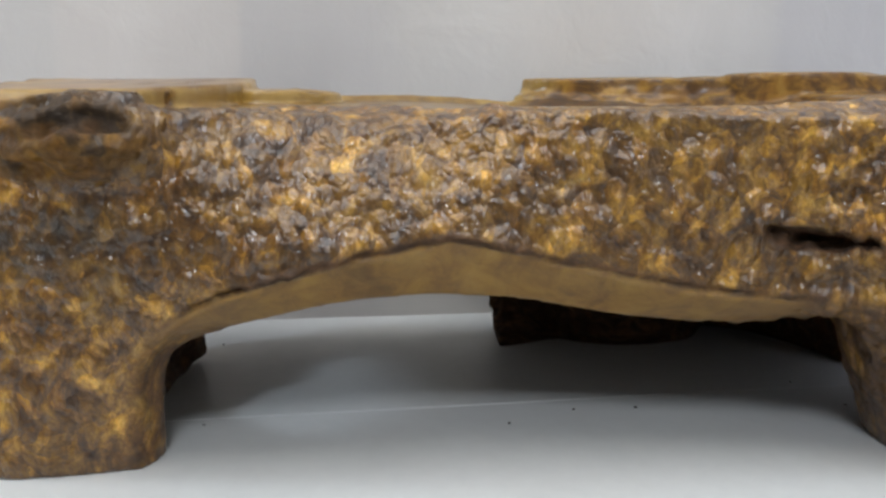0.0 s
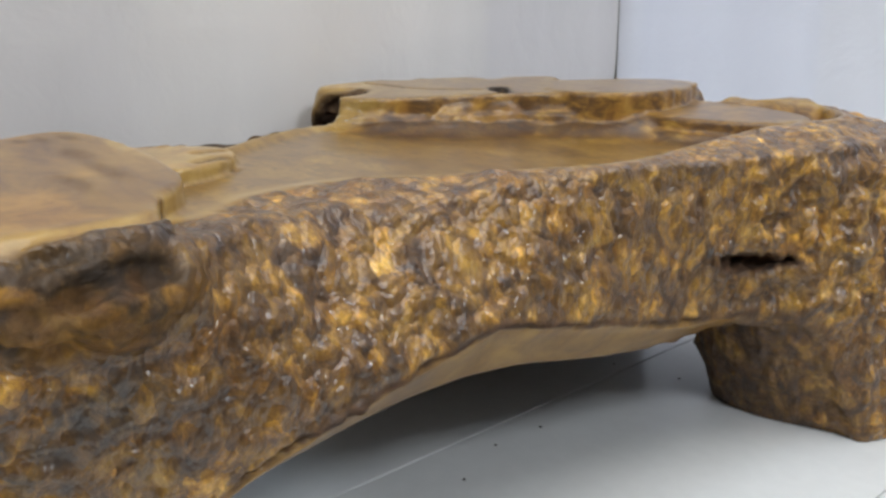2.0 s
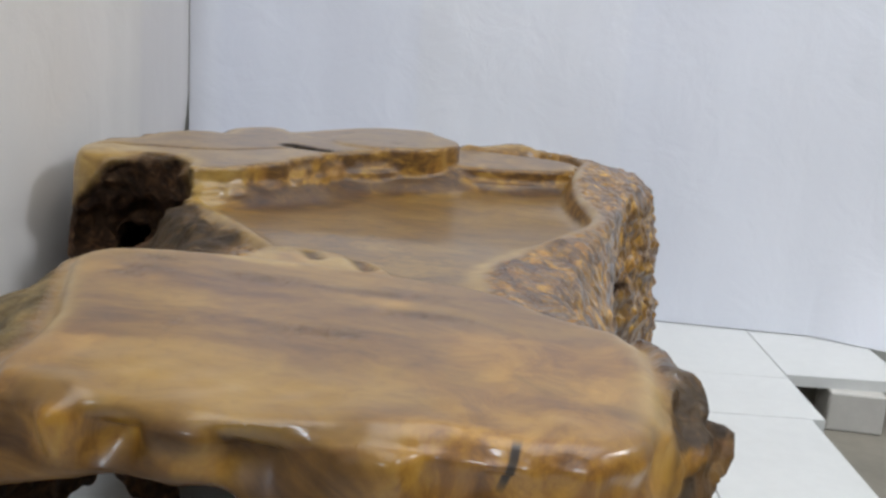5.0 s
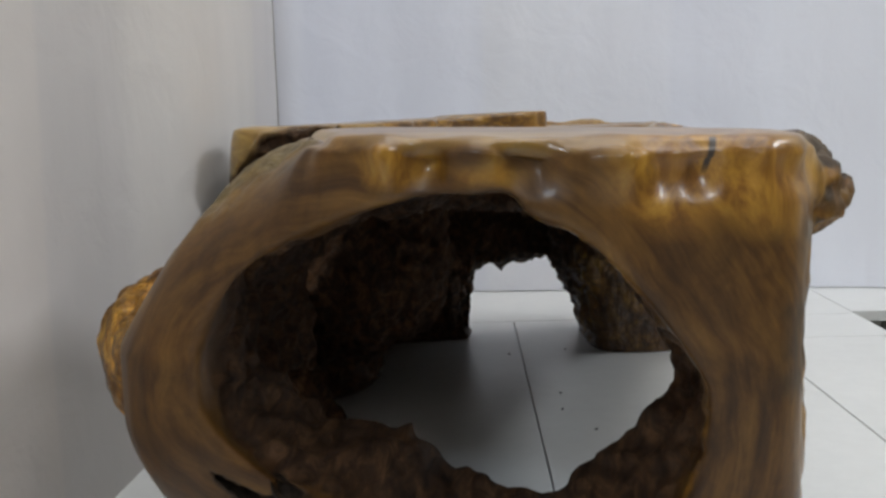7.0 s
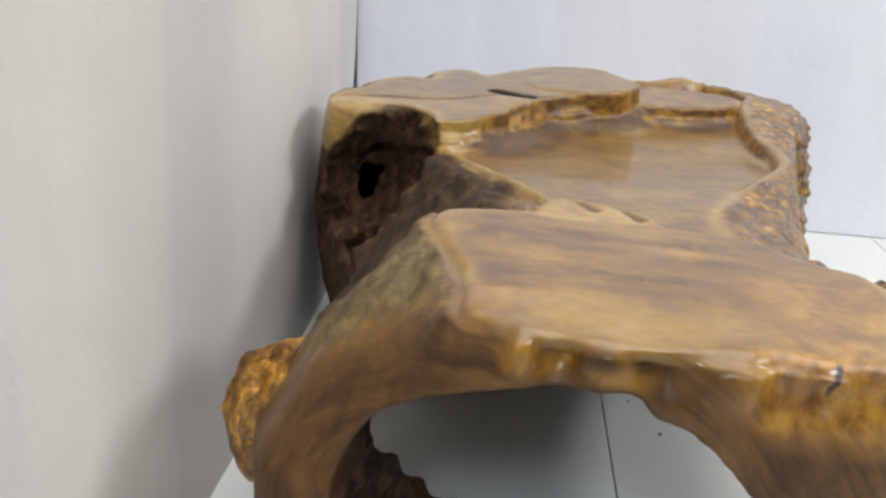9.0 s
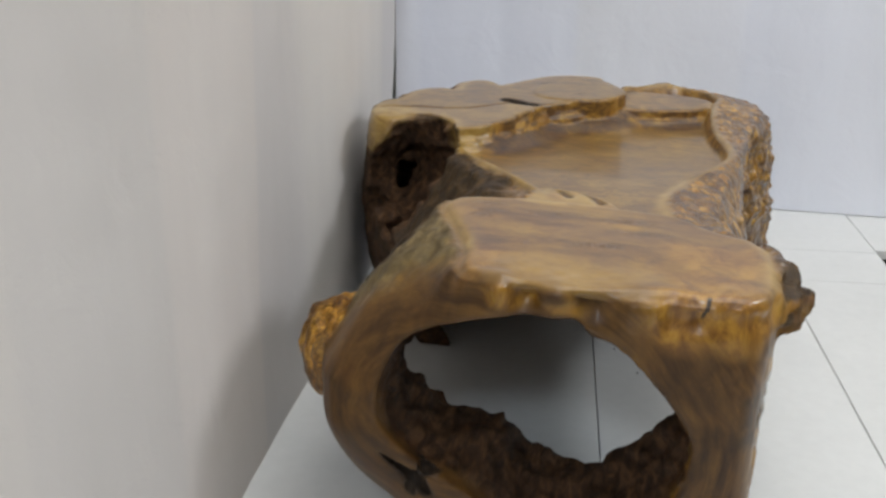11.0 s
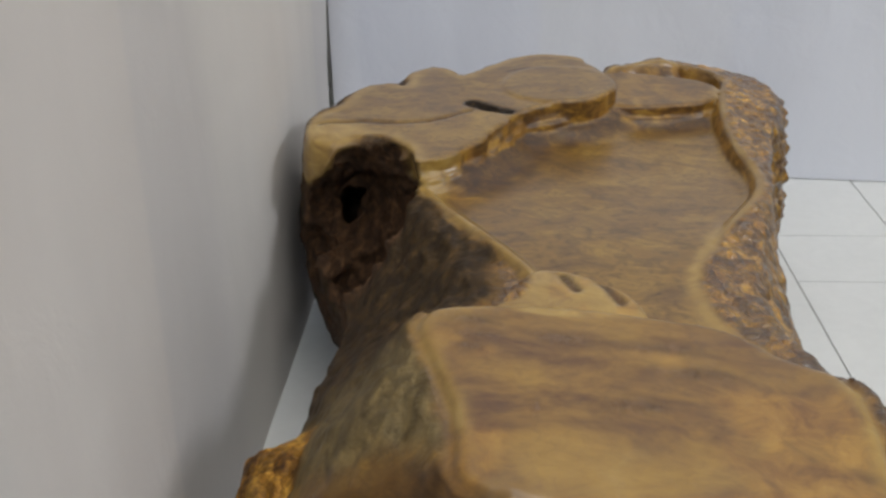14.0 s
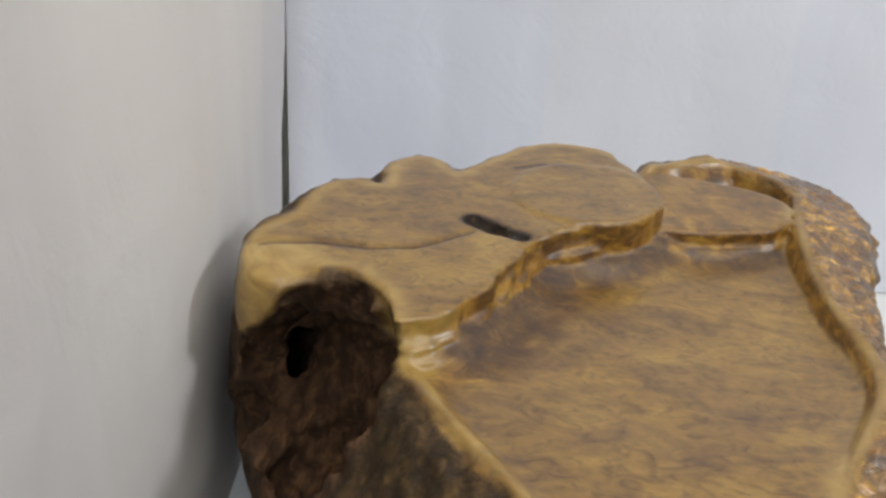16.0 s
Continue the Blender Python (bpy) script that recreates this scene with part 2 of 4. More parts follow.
def cloth_material(name, base, warm, axis, tint_bands):
    """Thin cloth: the shade of flat folds and doubled cloth is put into its colour; each band: place along the axis and
    tint.
    """
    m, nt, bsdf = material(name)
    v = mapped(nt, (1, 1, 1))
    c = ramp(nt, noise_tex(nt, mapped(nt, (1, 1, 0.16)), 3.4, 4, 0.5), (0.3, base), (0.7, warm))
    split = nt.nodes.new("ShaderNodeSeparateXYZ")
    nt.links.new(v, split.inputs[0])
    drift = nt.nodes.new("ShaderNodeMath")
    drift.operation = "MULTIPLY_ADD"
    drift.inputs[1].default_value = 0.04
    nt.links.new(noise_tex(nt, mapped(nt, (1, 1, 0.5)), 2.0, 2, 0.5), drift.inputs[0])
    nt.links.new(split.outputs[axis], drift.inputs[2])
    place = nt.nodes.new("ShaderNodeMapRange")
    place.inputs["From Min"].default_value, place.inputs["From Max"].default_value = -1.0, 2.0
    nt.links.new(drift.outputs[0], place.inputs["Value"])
    tint = ramp(nt, place.outputs["Result"], *[((at + 1.0) / 3.0, t) for at, t in tint_bands])
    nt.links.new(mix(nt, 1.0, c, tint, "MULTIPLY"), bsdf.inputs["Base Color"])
    bsdf.inputs["Roughness"].default_value = 0.9
    weave = noise_tex(nt, mapped(nt, (1, 1, 0.35)), 260, 2, 0.5)
    crease = noise_tex(nt, v, 9.0, 5, 0.55, 0.5)
    drape = noise_tex(nt, mapped(nt, (1.6, 1.6, 0.9)), 2.6, 2, 0.5, 0.3)
    nt.links.new(bump(nt, weave, 0.05, 0.001, bump(nt, crease, 0.30, 0.012, bump(nt, drape, 0.16, 0.05))), bsdf.inputs["Normal"])
    return m


# both sheets are white: left greyed, back blued to carry the window light
CLOTH_LEFT = cloth_material("white_sheet_shade_tint", (0.582, 0.556, 0.538), (0.662, 0.630, 0.608), 1,
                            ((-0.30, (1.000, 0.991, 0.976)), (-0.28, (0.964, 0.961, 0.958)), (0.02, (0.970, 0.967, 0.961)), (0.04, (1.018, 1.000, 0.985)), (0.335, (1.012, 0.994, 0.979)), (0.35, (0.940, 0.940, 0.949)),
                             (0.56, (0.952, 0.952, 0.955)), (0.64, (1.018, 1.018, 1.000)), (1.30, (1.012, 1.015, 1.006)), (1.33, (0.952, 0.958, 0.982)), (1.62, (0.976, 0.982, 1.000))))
CLOTH_BACK = cloth_material("white_sheet_window_tint", (0.755, 0.77, 0.835), (0.81, 0.825, 0.885), 0,
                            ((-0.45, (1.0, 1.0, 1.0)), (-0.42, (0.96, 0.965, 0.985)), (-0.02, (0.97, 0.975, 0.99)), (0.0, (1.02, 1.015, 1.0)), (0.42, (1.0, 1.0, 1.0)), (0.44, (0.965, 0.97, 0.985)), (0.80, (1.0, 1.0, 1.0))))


def plain_material(name, low, high, rough, scale=6.0, relief=0.05, stretch=(1, 1, 1)):
    m, nt, bsdf = material(name)
    v = mapped(nt, stretch)
    n1 = noise_tex(nt, v, scale, 6, 0.6, 0.2)
    n2 = noise_tex(nt, v, scale * 14, 4, 0.6)
    c = ramp(nt, n1, (0.3, low), (0.7, high))
    c = mix(nt, 0.12, c, ramp(nt, n2, (0.35, (0.7, 0.7, 0.7)), (0.65, (1, 1, 1))), "MULTIPLY")
    nt.links.new(c, bsdf.inputs["Base Color"])
    r = nt.nodes.new("ShaderNodeMapRange")
    r.inputs["To Min"].default_value, r.inputs["To Max"].default_value = rough * 0.8, min(1.0, rough * 1.25)
    nt.links.new(n1, r.inputs["Value"])
    nt.links.new(r.outputs["Result"], bsdf.inputs["Roughness"])
    nt.links.new(bump(nt, n2, relief, 0.002), bsdf.inputs["Normal"])
    return m


BOARD = plain_material("white_melamine_board", (0.64, 0.645, 0.63), (0.70, 0.705, 0.69), 0.30, 3.0, 0.015)
SEAM = plain_material("grey_timber", (0.22, 0.21, 0.19), (0.30, 0.285, 0.26), 0.9)
CONCRETE = plain_material("bare_concrete", (0.17, 0.155, 0.125), (0.27, 0.245, 0.20), 0.9, 5.0, 0.3)
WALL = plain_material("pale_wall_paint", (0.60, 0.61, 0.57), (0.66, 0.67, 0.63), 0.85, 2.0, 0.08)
# for the unseen east and south walls: dark so that little light bounces back
DIM_WALL = plain_material("unseen_dim_wall", (0.26, 0.255, 0.24), (0.32, 0.31, 0.295), 0.85, 2.0, 0.08)
CEILING = plain_material("ceiling_paint", (0.72, 0.72, 0.70), (0.78, 0.78, 0.76), 0.9, 2.0, 0.05)
BLOCK = plain_material("white_block", (0.52, 0.50, 0.46), (0.62, 0.60, 0.56), 0.8, 9.0, 0.1)
TAPE = plain_material("yellow_tape", (0.66, 0.64, 0.46), (0.70, 0.68, 0.50), 0.6, 9.0, 0.05)


# ---- mesh helpers ----
def part(name, bm, mat, parent=None, label=""):
    me = bpy.data.meshes.new(name)
    bm.to_mesh(me)
    bm.free()
    me.materials.append(mat)
    ob = new(name, me)
    ob.parent = parent
    if label:
        tagged(ob, label)
    return ob


def box_bm(x0, x1, y0, y1, z0, z1, bevel=0.0):
    bm = bmesh.new()
    bmesh.ops.create_cube(bm, size=1.0)
    for v in bm.verts:
        v.co = Vector(((x0 + x1) / 2 + v.co.x * (x1 - x0), (y0 + y1) / 2 + v.co.y * (y1 - y0), (z0 + z1) / 2 + v.co.z * (z1 - z0)))
    if bevel:
        bmesh.ops.bevel(bm, geom=bm.edges[:], offset=bevel, segments=2, affect="EDGES", profile=0.5)
    return bm


def smooth(ob):
    for p in ob.data.polygons:
        p.use_smooth = True
    return ob


# ---- room ----
def prism(points, z0, z1, bevel=0.0):
    bm = bmesh.new()
    low = [bm.verts.new((x, y, z0)) for x, y in points]
    high = [bm.verts.new((x, y, z1)) for x, y in points]
    bm.faces.new(low[::-1])
    bm.faces.new(high)
    for i in range(len(points)):
        j = (i + 1) % len(points)
        bm.faces.new((low[i], low[j], high[j], high[i]))
    if bevel:
        bmesh.ops.bevel(bm, geom=[e for e in bm.edges if e.verts[0].co.z > z1 - 1e-5 and e.verts[1].co.z > z1 - 1e-5], offset=bevel, segments=2, affect="EDGES")
    bmesh.ops.recalc_face_normals(bm, faces=bm.faces[:])
    return bm


FLOOR_Z, CEILING_Z = -0.10, 3.75
tagged(part("floor", box_bm(-1.2, 3.7, -3.2, 2.5, FLOOR_Z - 0.1, FLOOR_Z), CONCRETE), "bare grey concrete floor with fine dust", "floor", kind="structure")
tagged(part("wall_north", prism([(-1.2, 1.85), (1.0, 1.837), (3.7, 1.60), (3.7, 1.80), (-1.2, 2.23)], FLOOR_Z, CEILING_Z), WALL), "pale grey-green painted plain wall", "wall", kind="structure")
tagged(part("wall_west", box_bm(-1.1, -0.95, -3.2, 2.15, FLOOR_Z, CEILING_Z), WALL), "pale painted plain wall behind the sheet", "wall", kind="structure")


def wall_with_opening(name, along, at, lo, hi, o_lo, o_hi, o_z0, o_z1):
    bm = bmesh.new()
    pieces = [(lo, o_lo, FLOOR_Z, CEILING_Z), (o_hi, hi, FLOOR_Z, CEILING_Z), (o_lo, o_hi, o_z1, CEILING_Z)]
    if o_z0 > FLOOR_Z:
        pieces.append((o_lo, o_hi, FLOOR_Z, o_z0))
    for a, b, c, d in pieces:
        other = box_bm(at, at + 0.15, a, b, c, d) if along == "y" else box_bm(a, b, at - 0.15, at, c, d)
        me = bpy.data.meshes.new("piece")
        other.to_mesh(me)
        other.free()
        bm.from_mesh(me)
        bpy.data.meshes.remove(me)
    return tagged(part(name, bm, DIM_WALL), "unseen wall, darkened to cut bounce light, with a daylight opening", "wall", kind="structure")


# unseen walls that close the room around the daylight openings
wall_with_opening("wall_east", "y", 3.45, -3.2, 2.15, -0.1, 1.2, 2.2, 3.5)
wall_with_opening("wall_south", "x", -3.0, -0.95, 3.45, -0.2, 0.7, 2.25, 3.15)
tagged(part("ceiling", box_bm(-1.2, 3.7, -3.2, 2.5, CEILING_Z, CEILING_Z + 0.15), CEILING), "plain white painted ceiling", "ceiling", kind="structure")

# white boards that the table stands on
TILT = 0.117


def board(name, x0, x1, y0, y1, label):
    pts = [(x0 - TILT * y0, y0 + TILT * x0), (x1 - TILT * y0, y0 + TILT * x1), (x1 - TILT * y1, y1 + TILT * x1), (x0 - TILT * y1, y1 + TILT * x0)]
    return tagged(part(name, prism(pts, -0.022, 0.0, 0.0008), BOARD), label, "floor board", "white floor boards", "structure")


G = 0.0009
board("floor_board", -0.335, 0.222 - G, -1.5, 1.40 - G, "white melamine board lying under the wooden table")
board("floor_board", 0.222 + G, 0.664 - G, -1.5, 1.40 - G, "white melamine board lying under the wooden table")
board("floor_board", 0.664 + G, 0.90, -1.5, 1.20 - G, "white melamine board at the platform's open side")
board("floor_board", 0.664 + G, 0.925 - G, 1.20 + G, 1.40 - G, "narrow white melamine strip of the platform")
board("floor_board", -0.335, 0.925 - G, 1.40 + G, 1.93, "white melamine board along the hanging sheet")
board("floor_board", 0.925 + G, 1.165, 1.42, 1.93, "white melamine board overhanging a support block")
tagged(part("platform_base", prism([(-0.14, -1.45), (0.7, -1.45), (0.72, 0.9), (0.68, 1.9), (-0.50, 1.9)], FLOOR_Z, -0.0225), SEAM), "dark timber bearers under the white boards", "platform", kind="structure")
tagged(part("support_block", box_bm(0.845, 0.95, 1.52, 1.62, FLOOR_Z, -0.0225, 0.004), BLOCK), "rough white block under the overhanging board", "block")


# hanging sheets: folds run downwards
def sheet(name, path, z0, z1, mat, label, seed, folds, depth, gap=0.0, flap=0.0, taper=1):
    """A cloth that hangs along a plan path, with soft vertical folds and creases."""
    rng = random.Random(seed)
    waves = [(rng.uniform(0.6, 1.0) * f, rng.uniform(0, 6.28), rng.uniform(0.4, 1.0)) for f in folds]
    bm = bmesh.new()
    nu, nv = 260, 90
    lengths = [0.0]
    for (xa, ya), (xb, yb) in zip(path, path[1:]):
        lengths.append(lengths[-1] + math.hypot(xb - xa, yb - ya))
    grid = []
    for i in range(nu + 1):
        s = lengths[-1] * i / nu
        k = max(j for j in range(len(path) - 1) if lengths[j] <= s + 1e-9)
        f = (s - lengths[k]) / (lengths[k + 1] - lengths[k])
        (xa, ya), (xb, yb) = path[k], path[k + 1]
        dx, dy = (xb - xa) / (lengths[k + 1] - lengths[k]), (yb - ya) / (lengths[k + 1] - lengths[k])
        row = []
        for j in range(nv + 1):
            z = z0 + (z1 - z0) * (j / nv)
            off = sum(w * math.sin(q * s + p + 0.25 * math.sin(2.3 * z + p)) for q, p, w in waves) / len(waves)
            off *= depth * (0.10 + 1.05 * min(1.0, max(0.0, z) / 0.9))
            off += 0.010 * noise.noise(Vector((s * 3.1 + seed, z * 2.3, seed * 1.7)))
            off += 0.005 * noise.noise(Vector((s * 10.0, z * 1.8 + s * 2, seed * 2.1)))
            off *= min(1.0, 0.15 + max(0.0, z) / 0.3) * min(1.0, 0.06 + abs(taper * lengths[-1] - s) / 0.22)
            off -= flap * max(0.0, 1 - z / 0.2) ** 2 * max(0.0, 1 - (lengths[-1] - s) / 0.16)
            off += gap * (0.25 + 0.75 * math.exp(-(((z - 0.12) / 0.22) ** 4))) * max(0.0, 1 - (lengths[-1] - s) / 0.30)
            run = f * (lengths[k + 1] - lengths[k])
            row.append(bm.verts.new((xa + dx * run - dy * off, ya + dy * run + dx * off, z)))
        grid.append(row)
    for i in range(nu):
        for j in range(nv):
            bm.faces.new((grid[i][j], grid[i + 1][j], grid[i + 1][j + 1], grid[i][j + 1]))
    return smooth(tagged(part(name, bm, mat), label, "sheet"))


def rounded(points, rounds=2):
    for _ in range(rounds):
        out = [points[0]]
        for (xa, ya), (xb, yb) in zip(points, points[1:]):
            out += [(xa * 0.75 + xb * 0.25, ya * 0.75 + yb * 0.25), (xa * 0.25 + xb * 0.75, ya * 0.25 + yb * 0.75)]
        points = out + [points[-1]]
    return points


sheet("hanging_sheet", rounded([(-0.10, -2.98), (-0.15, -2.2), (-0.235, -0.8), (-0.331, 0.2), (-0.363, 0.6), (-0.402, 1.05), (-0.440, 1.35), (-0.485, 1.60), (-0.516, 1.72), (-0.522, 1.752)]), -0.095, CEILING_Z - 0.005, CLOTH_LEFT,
      "white sheet hanging in soft folds beside the table, shaded warm grey in its colour", 3, (9, 14, 21), 0.021, 0.026)
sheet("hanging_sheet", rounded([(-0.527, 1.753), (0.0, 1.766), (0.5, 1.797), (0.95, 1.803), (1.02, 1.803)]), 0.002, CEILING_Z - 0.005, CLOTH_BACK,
      "white sheet hanging in front of the wall, bluish window light in its colour", 8, (7, 12, 26), 0.012, 0.0, 0.07, 0)

tagged(part("tape_strip", box_bm(1.008, 1.062, 1.7925, 1.7955, 0.474, 0.496), TAPE), "short strip of yellow tape on the wall", "tape", "tape strips")
tagged(part("tape_strip", box_bm(1.036, 1.066, 1.7925, 1.7955, 0.145, 0.195), TAPE), "short strip of yellow tape on the wall", "tape", "tape strips")
ORANGE = plain_material("faded_orange_plastic", (0.62, 0.22, 0.12), (0.70, 0.28, 0.16), 0.5, 8.0, 0.05)
tagged(part("plastic_strip", prism([(1.10, 1.655), (1.75, 1.66), (1.75, 1.69), (1.10, 1.685)], FLOOR_Z, FLOOR_Z + 0.008, 0.002), ORANGE), "faded orange plastic strip lying on the concrete", "strip")

CRUMB = plain_material("dark_crumb", (0.02, 0.015, 0.01), (0.05, 0.035, 0.02), 0.8, 40.0, 0.1)
crumbs = bmesh.new()
crumb_rng = random.Random(4)
for cx, cy in ((0.171, 0.818), (0.208, 0.343), (0.219, 0.728), (0.169, 1.183), (0.068, 1.147), (-0.172, 0.302), (0.166, 0.901)):
    made = bmesh.ops.create_icosphere(crumbs, subdivisions=1, radius=1.0)
    for v in made["verts"]:
        v.co = Vector((cx + v.co.x * 0.0022 * crumb_rng.uniform(0.7, 1.3), cy + v.co.y * 0.0022 * crumb_rng.uniform(0.7, 1.3), 0.0012 + v.co.z * 0.0014))
tagged(part("wood_crumbs", crumbs, CRUMB), "tiny dark wood crumbs scattered on the white boards", "crumbs", kind="stuff")


# ---- the root-wood coffee table ----
CELL = 0.0044
X0, X1, Y0, Y1, Z0, Z1 = -0.46, 0.54, 0.03, 1.44, -0.012, 0.462
gx, gy, gz = (np.arange(a, b, CELL) for a, b in ((X0, X1), (Y0, Y1), (Z0, Z1)))
GX, GY = np.meshgrid(gx, gy, indexing="ij")
GZ = gz[None, None, :]


def step(a, b, v):
    t = np.clip((v - a) / (b - a), 0, 1)
    return t * t * (3 - 2 * t)


def closed(points, rounds=2):
    p = np.array(points, float)
    for _ in range(rounds):
        q = np.roll(p, -1, 0)
        p = np.stack([0.75 * p + 0.25 * q, 0.25 * p + 0.75 * q], 1).reshape(-1, 2)
    return p


def outline(u, v, points, rounds=2):
    """Signed distance to a rounded closed outline; negative inside."""
    p = closed(points, rounds)
    best, inside = np.full(u.shape, 9.0), np.zeros(u.shape, bool)
    for (ax, ay), (bx, by) in zip(p, np.roll(p, -1, 0)):
        ex, ey = bx - ax, by - ay
        wx, wy = u - ax, v - ay
        t = np.clip((wx * ex + wy * ey) / (ex * ex + ey * ey + 1e-12), 0, 1)
        best = np.minimum(best, (wx - ex * t) ** 2 + (wy - ey * t) ** 2)
        if ay != by:
            inside ^= ((ay > v) != (by > v)) & (u < ex * (v - ay) / (by - ay) + ax)
    return np.where(inside, -1, 1) * np.sqrt(best)


def both(a, b, k=0.0):
    """Common part, with an edge rounded by k."""
    if not k:
        return np.maximum(a, b)
    h = np.clip(0.5 - 0.5 * (b - a) / k, 0, 1)
    return b + (a - b) * h + k * h * (1 - h)


def joined(a, b, k=0.0):
    return -both(-a, -b, k)


def blob(x, y, z, centre, radii):
    q = np.sqrt(((x - centre[0]) / radii[0]) ** 2 + ((y - centre[1]) / radii[1]) ** 2 + ((z - centre[2]) / radii[2]) ** 2)
    return (q - 1) * min(radii)


def rod(x, y, z, a, b, r):
    a, b = np.array(a), np.array(b)
    e = b - a
    t = np.clip(((x - a[0]) * e[0] + (y - a[1]) * e[1] + (z - a[2]) * e[2]) / (e @ e), 0, 1)
    return np.sqrt((x - a[0] - e[0] * t) ** 2 + (y - a[1] - e[1] * t) ** 2 + (z - a[2] - e[2] * t) ** 2) - r


TABLE_RNG = np.random.RandomState(5)
LATTICE = TABLE_RNG.rand(32, 32, 32).astype(np.float32)


def vnoise(x, y, z, freq, shift=0.0):
    """Smooth value noise from -1 to 1."""
    p = [np.asarray(c, np.float32) * freq + 7.3 + shift for c in (x, y, z)]
    i = [np.floor(c).astype(np.int32) for c in p]
    f = [c - j for c, j in zip(p, i)]
    f = [c * c * (3 - 2 * c) for c in f]
    out = 0
    for a in (0, 1):
        for b in (0, 1):
            for c in (0, 1):
                w = (f[0] if a else 1 - f[0]) * (f[1] if b else 1 - f[1]) * (f[2] if c else 1 - f[2])
                out = out + w * LATTICE[(i[0] + a) % 32, (i[1] + b) % 32, (i[2] + c) % 32]
    return out * 2 - 1


# plan outlines: the rim of the top, the widest girth, and the foot
FRONT_RIM = [(-0.003, 0.105), (0.05, 0.09), (0.10, 0.081), (0.17, 0.087), (0.23, 0.103), (0.29, 0.100), (0.35, 0.107), (0.378, 0.15)]
RIGHT_RIM = [(0.38, 0.23), (0.372, 0.32), (0.316, 0.368), (0.268, 0.425), (0.244, 0.49), (0.243, 0.54), (0.262, 0.61), (0.296, 0.69),
             (0.332, 0.77)]
INNER_RIM = [(0.352, 0.83), (0.347, 0.89), (0.332, 0.97), (0.322, 1.06), (0.326, 1.18), (0.342, 1.29), (0.27, 1.36), (0.0, 1.5), (-0.6, 1.5), (-0.6, 0.2), (0.3, 0.2)]
SHOULDER = [(0.354, 0.83), (0.366, 0.89), (0.385, 0.95), (0.402, 1.05), (0.405, 1.16), (0.403, 1.22)]
BACK_RIM = [(0.385, 1.295), (0.352, 1.352), (0.315, 1.388), (0.268, 1.388), (0.212, 1.352), (0.16, 1.335), (0.122, 1.305), (0.10, 1.285), (0.05, 1.318), (-0.01, 1.325), (-0.06, 1.29), (-0.10, 1.225), (-0.128, 1.182), (-0.132, 1.182),
            (-0.16, 1.232), (-0.20, 1.232), (-0.232, 1.185), (-0.219, 1.122), (-0.224, 1.120), (-0.27, 1.135), (-0.305, 1.09), (-0.306, 1.015), (-0.312, 1.012), (-0.34, 0.97), (-0.340, 0.91), (-0.330, 0.876)]
LEFT_RIM = [(-0.314, 0.848), (-0.288, 0.842), (-0.270, 0.856), (-0.250, 0.884), (-0.200, 0.878), (-0.168, 0.83), (-0.150, 0.785), (-0.09, 0.685),
            (-0.045, 0.625), (0.0, 0.565), (0.04, 0.51), (0.05, 0.465), (0.03, 0.42), (-0.040, 0.395), (-0.060, 0.385), (-0.072, 0.352), (-0.060, 0.32), (-0.038, 0.27), (-0.005, 0.19)]
GIRTH_RIGHT = [(0.0, 0.095), (0.20, 0.095), (0.335, 0.10), (0.368, 0.14), (0.384, 0.25), (0.394, 0.36), (0.390, 0.47), (0.386, 0.60), (0.380, 0.75), (0.374, 0.9), (0.374, 1.02), (0.400, 1.10),
               (0.438, 1.17), (0.461, 1.25), (0.464, 1.34), (0.425, 1.392), (0.36, 1.408)]
GIRTH_LEFT = [(0.22, 1.40), (0.0, 1.335), (-0.09, 1.27), (-0.2, 1.245), (-0.31, 1.18), (-0.385, 1.13), (-0.402, 1.06), (-0.382, 0.97), (-0.352, 0.88), (-0.300, 0.785), (-0.20, 0.62),
              (-0.215, 0.45), (-0.205, 0.28), (-0.185, 0.13), (-0.12, 0.095)]
FOOT = [(0.0, 0.11), (0.2, 0.105), (0.335, 0.110), (0.376, 0.14), (0.366, 0.24), (0.342, 0.32), (0.37, 0.5), (0.375, 0.9), (0.40, 1.08), (0.437, 1.155), (0.472, 1.24), (0.490, 1.33), (0.45, 1.388), (0.3, 1.395), (0.1, 1.36),
        (-0.2, 1.28), (-0.32, 1.17), (-0.362, 1.04), (-0.335, 0.95), (-0.285, 0.87), (-0.22, 0.79), (-0.165, 0.66), (-0.12, 0.48), (-0.08, 0.28), (-0.035, 0.16)]
SLAB = [(-0.2, 0.0), (0.5, 0.0), (0.5, 0.30), (0.32, 0.325), (0.262, 0.388), (0.18, 0.398), (0.11, 0.407), (0.04, 0.40), (-0.05, 0.385), (-0.2, 0.37)]
PLATEAU = [(-0.17, 0.775), (-0.102, 0.788), (-0.064, 0.86), (-0.028, 0.935), (-0.022, 0.99), (0.03, 1.036), (0.09, 1.070), (0.132, 1.14), (0.126, 1.20), (0.095, 1.25), (0.045, 1.42), (-0.5, 1.42), (-0.5, 0.70), (-0.2, 0.70)]
LOBE = [(-0.02, 1.05), (0.06, 1.085), (0.13, 1.104), (0.19, 1.109), (0.245, 1.120), (0.288, 1.142), (0.324, 1.19), (0.328, 1.24), (0.275, 1.272), (0.21, 1.292), (0.10, 1.305), (0.0, 1.2)]
LEDGE = [(0.0, 0.38), (0.03, 0.48), (0.055, 0.52), (0.11, 0.505), (0.165, 0.455), (0.185, 0.39)]
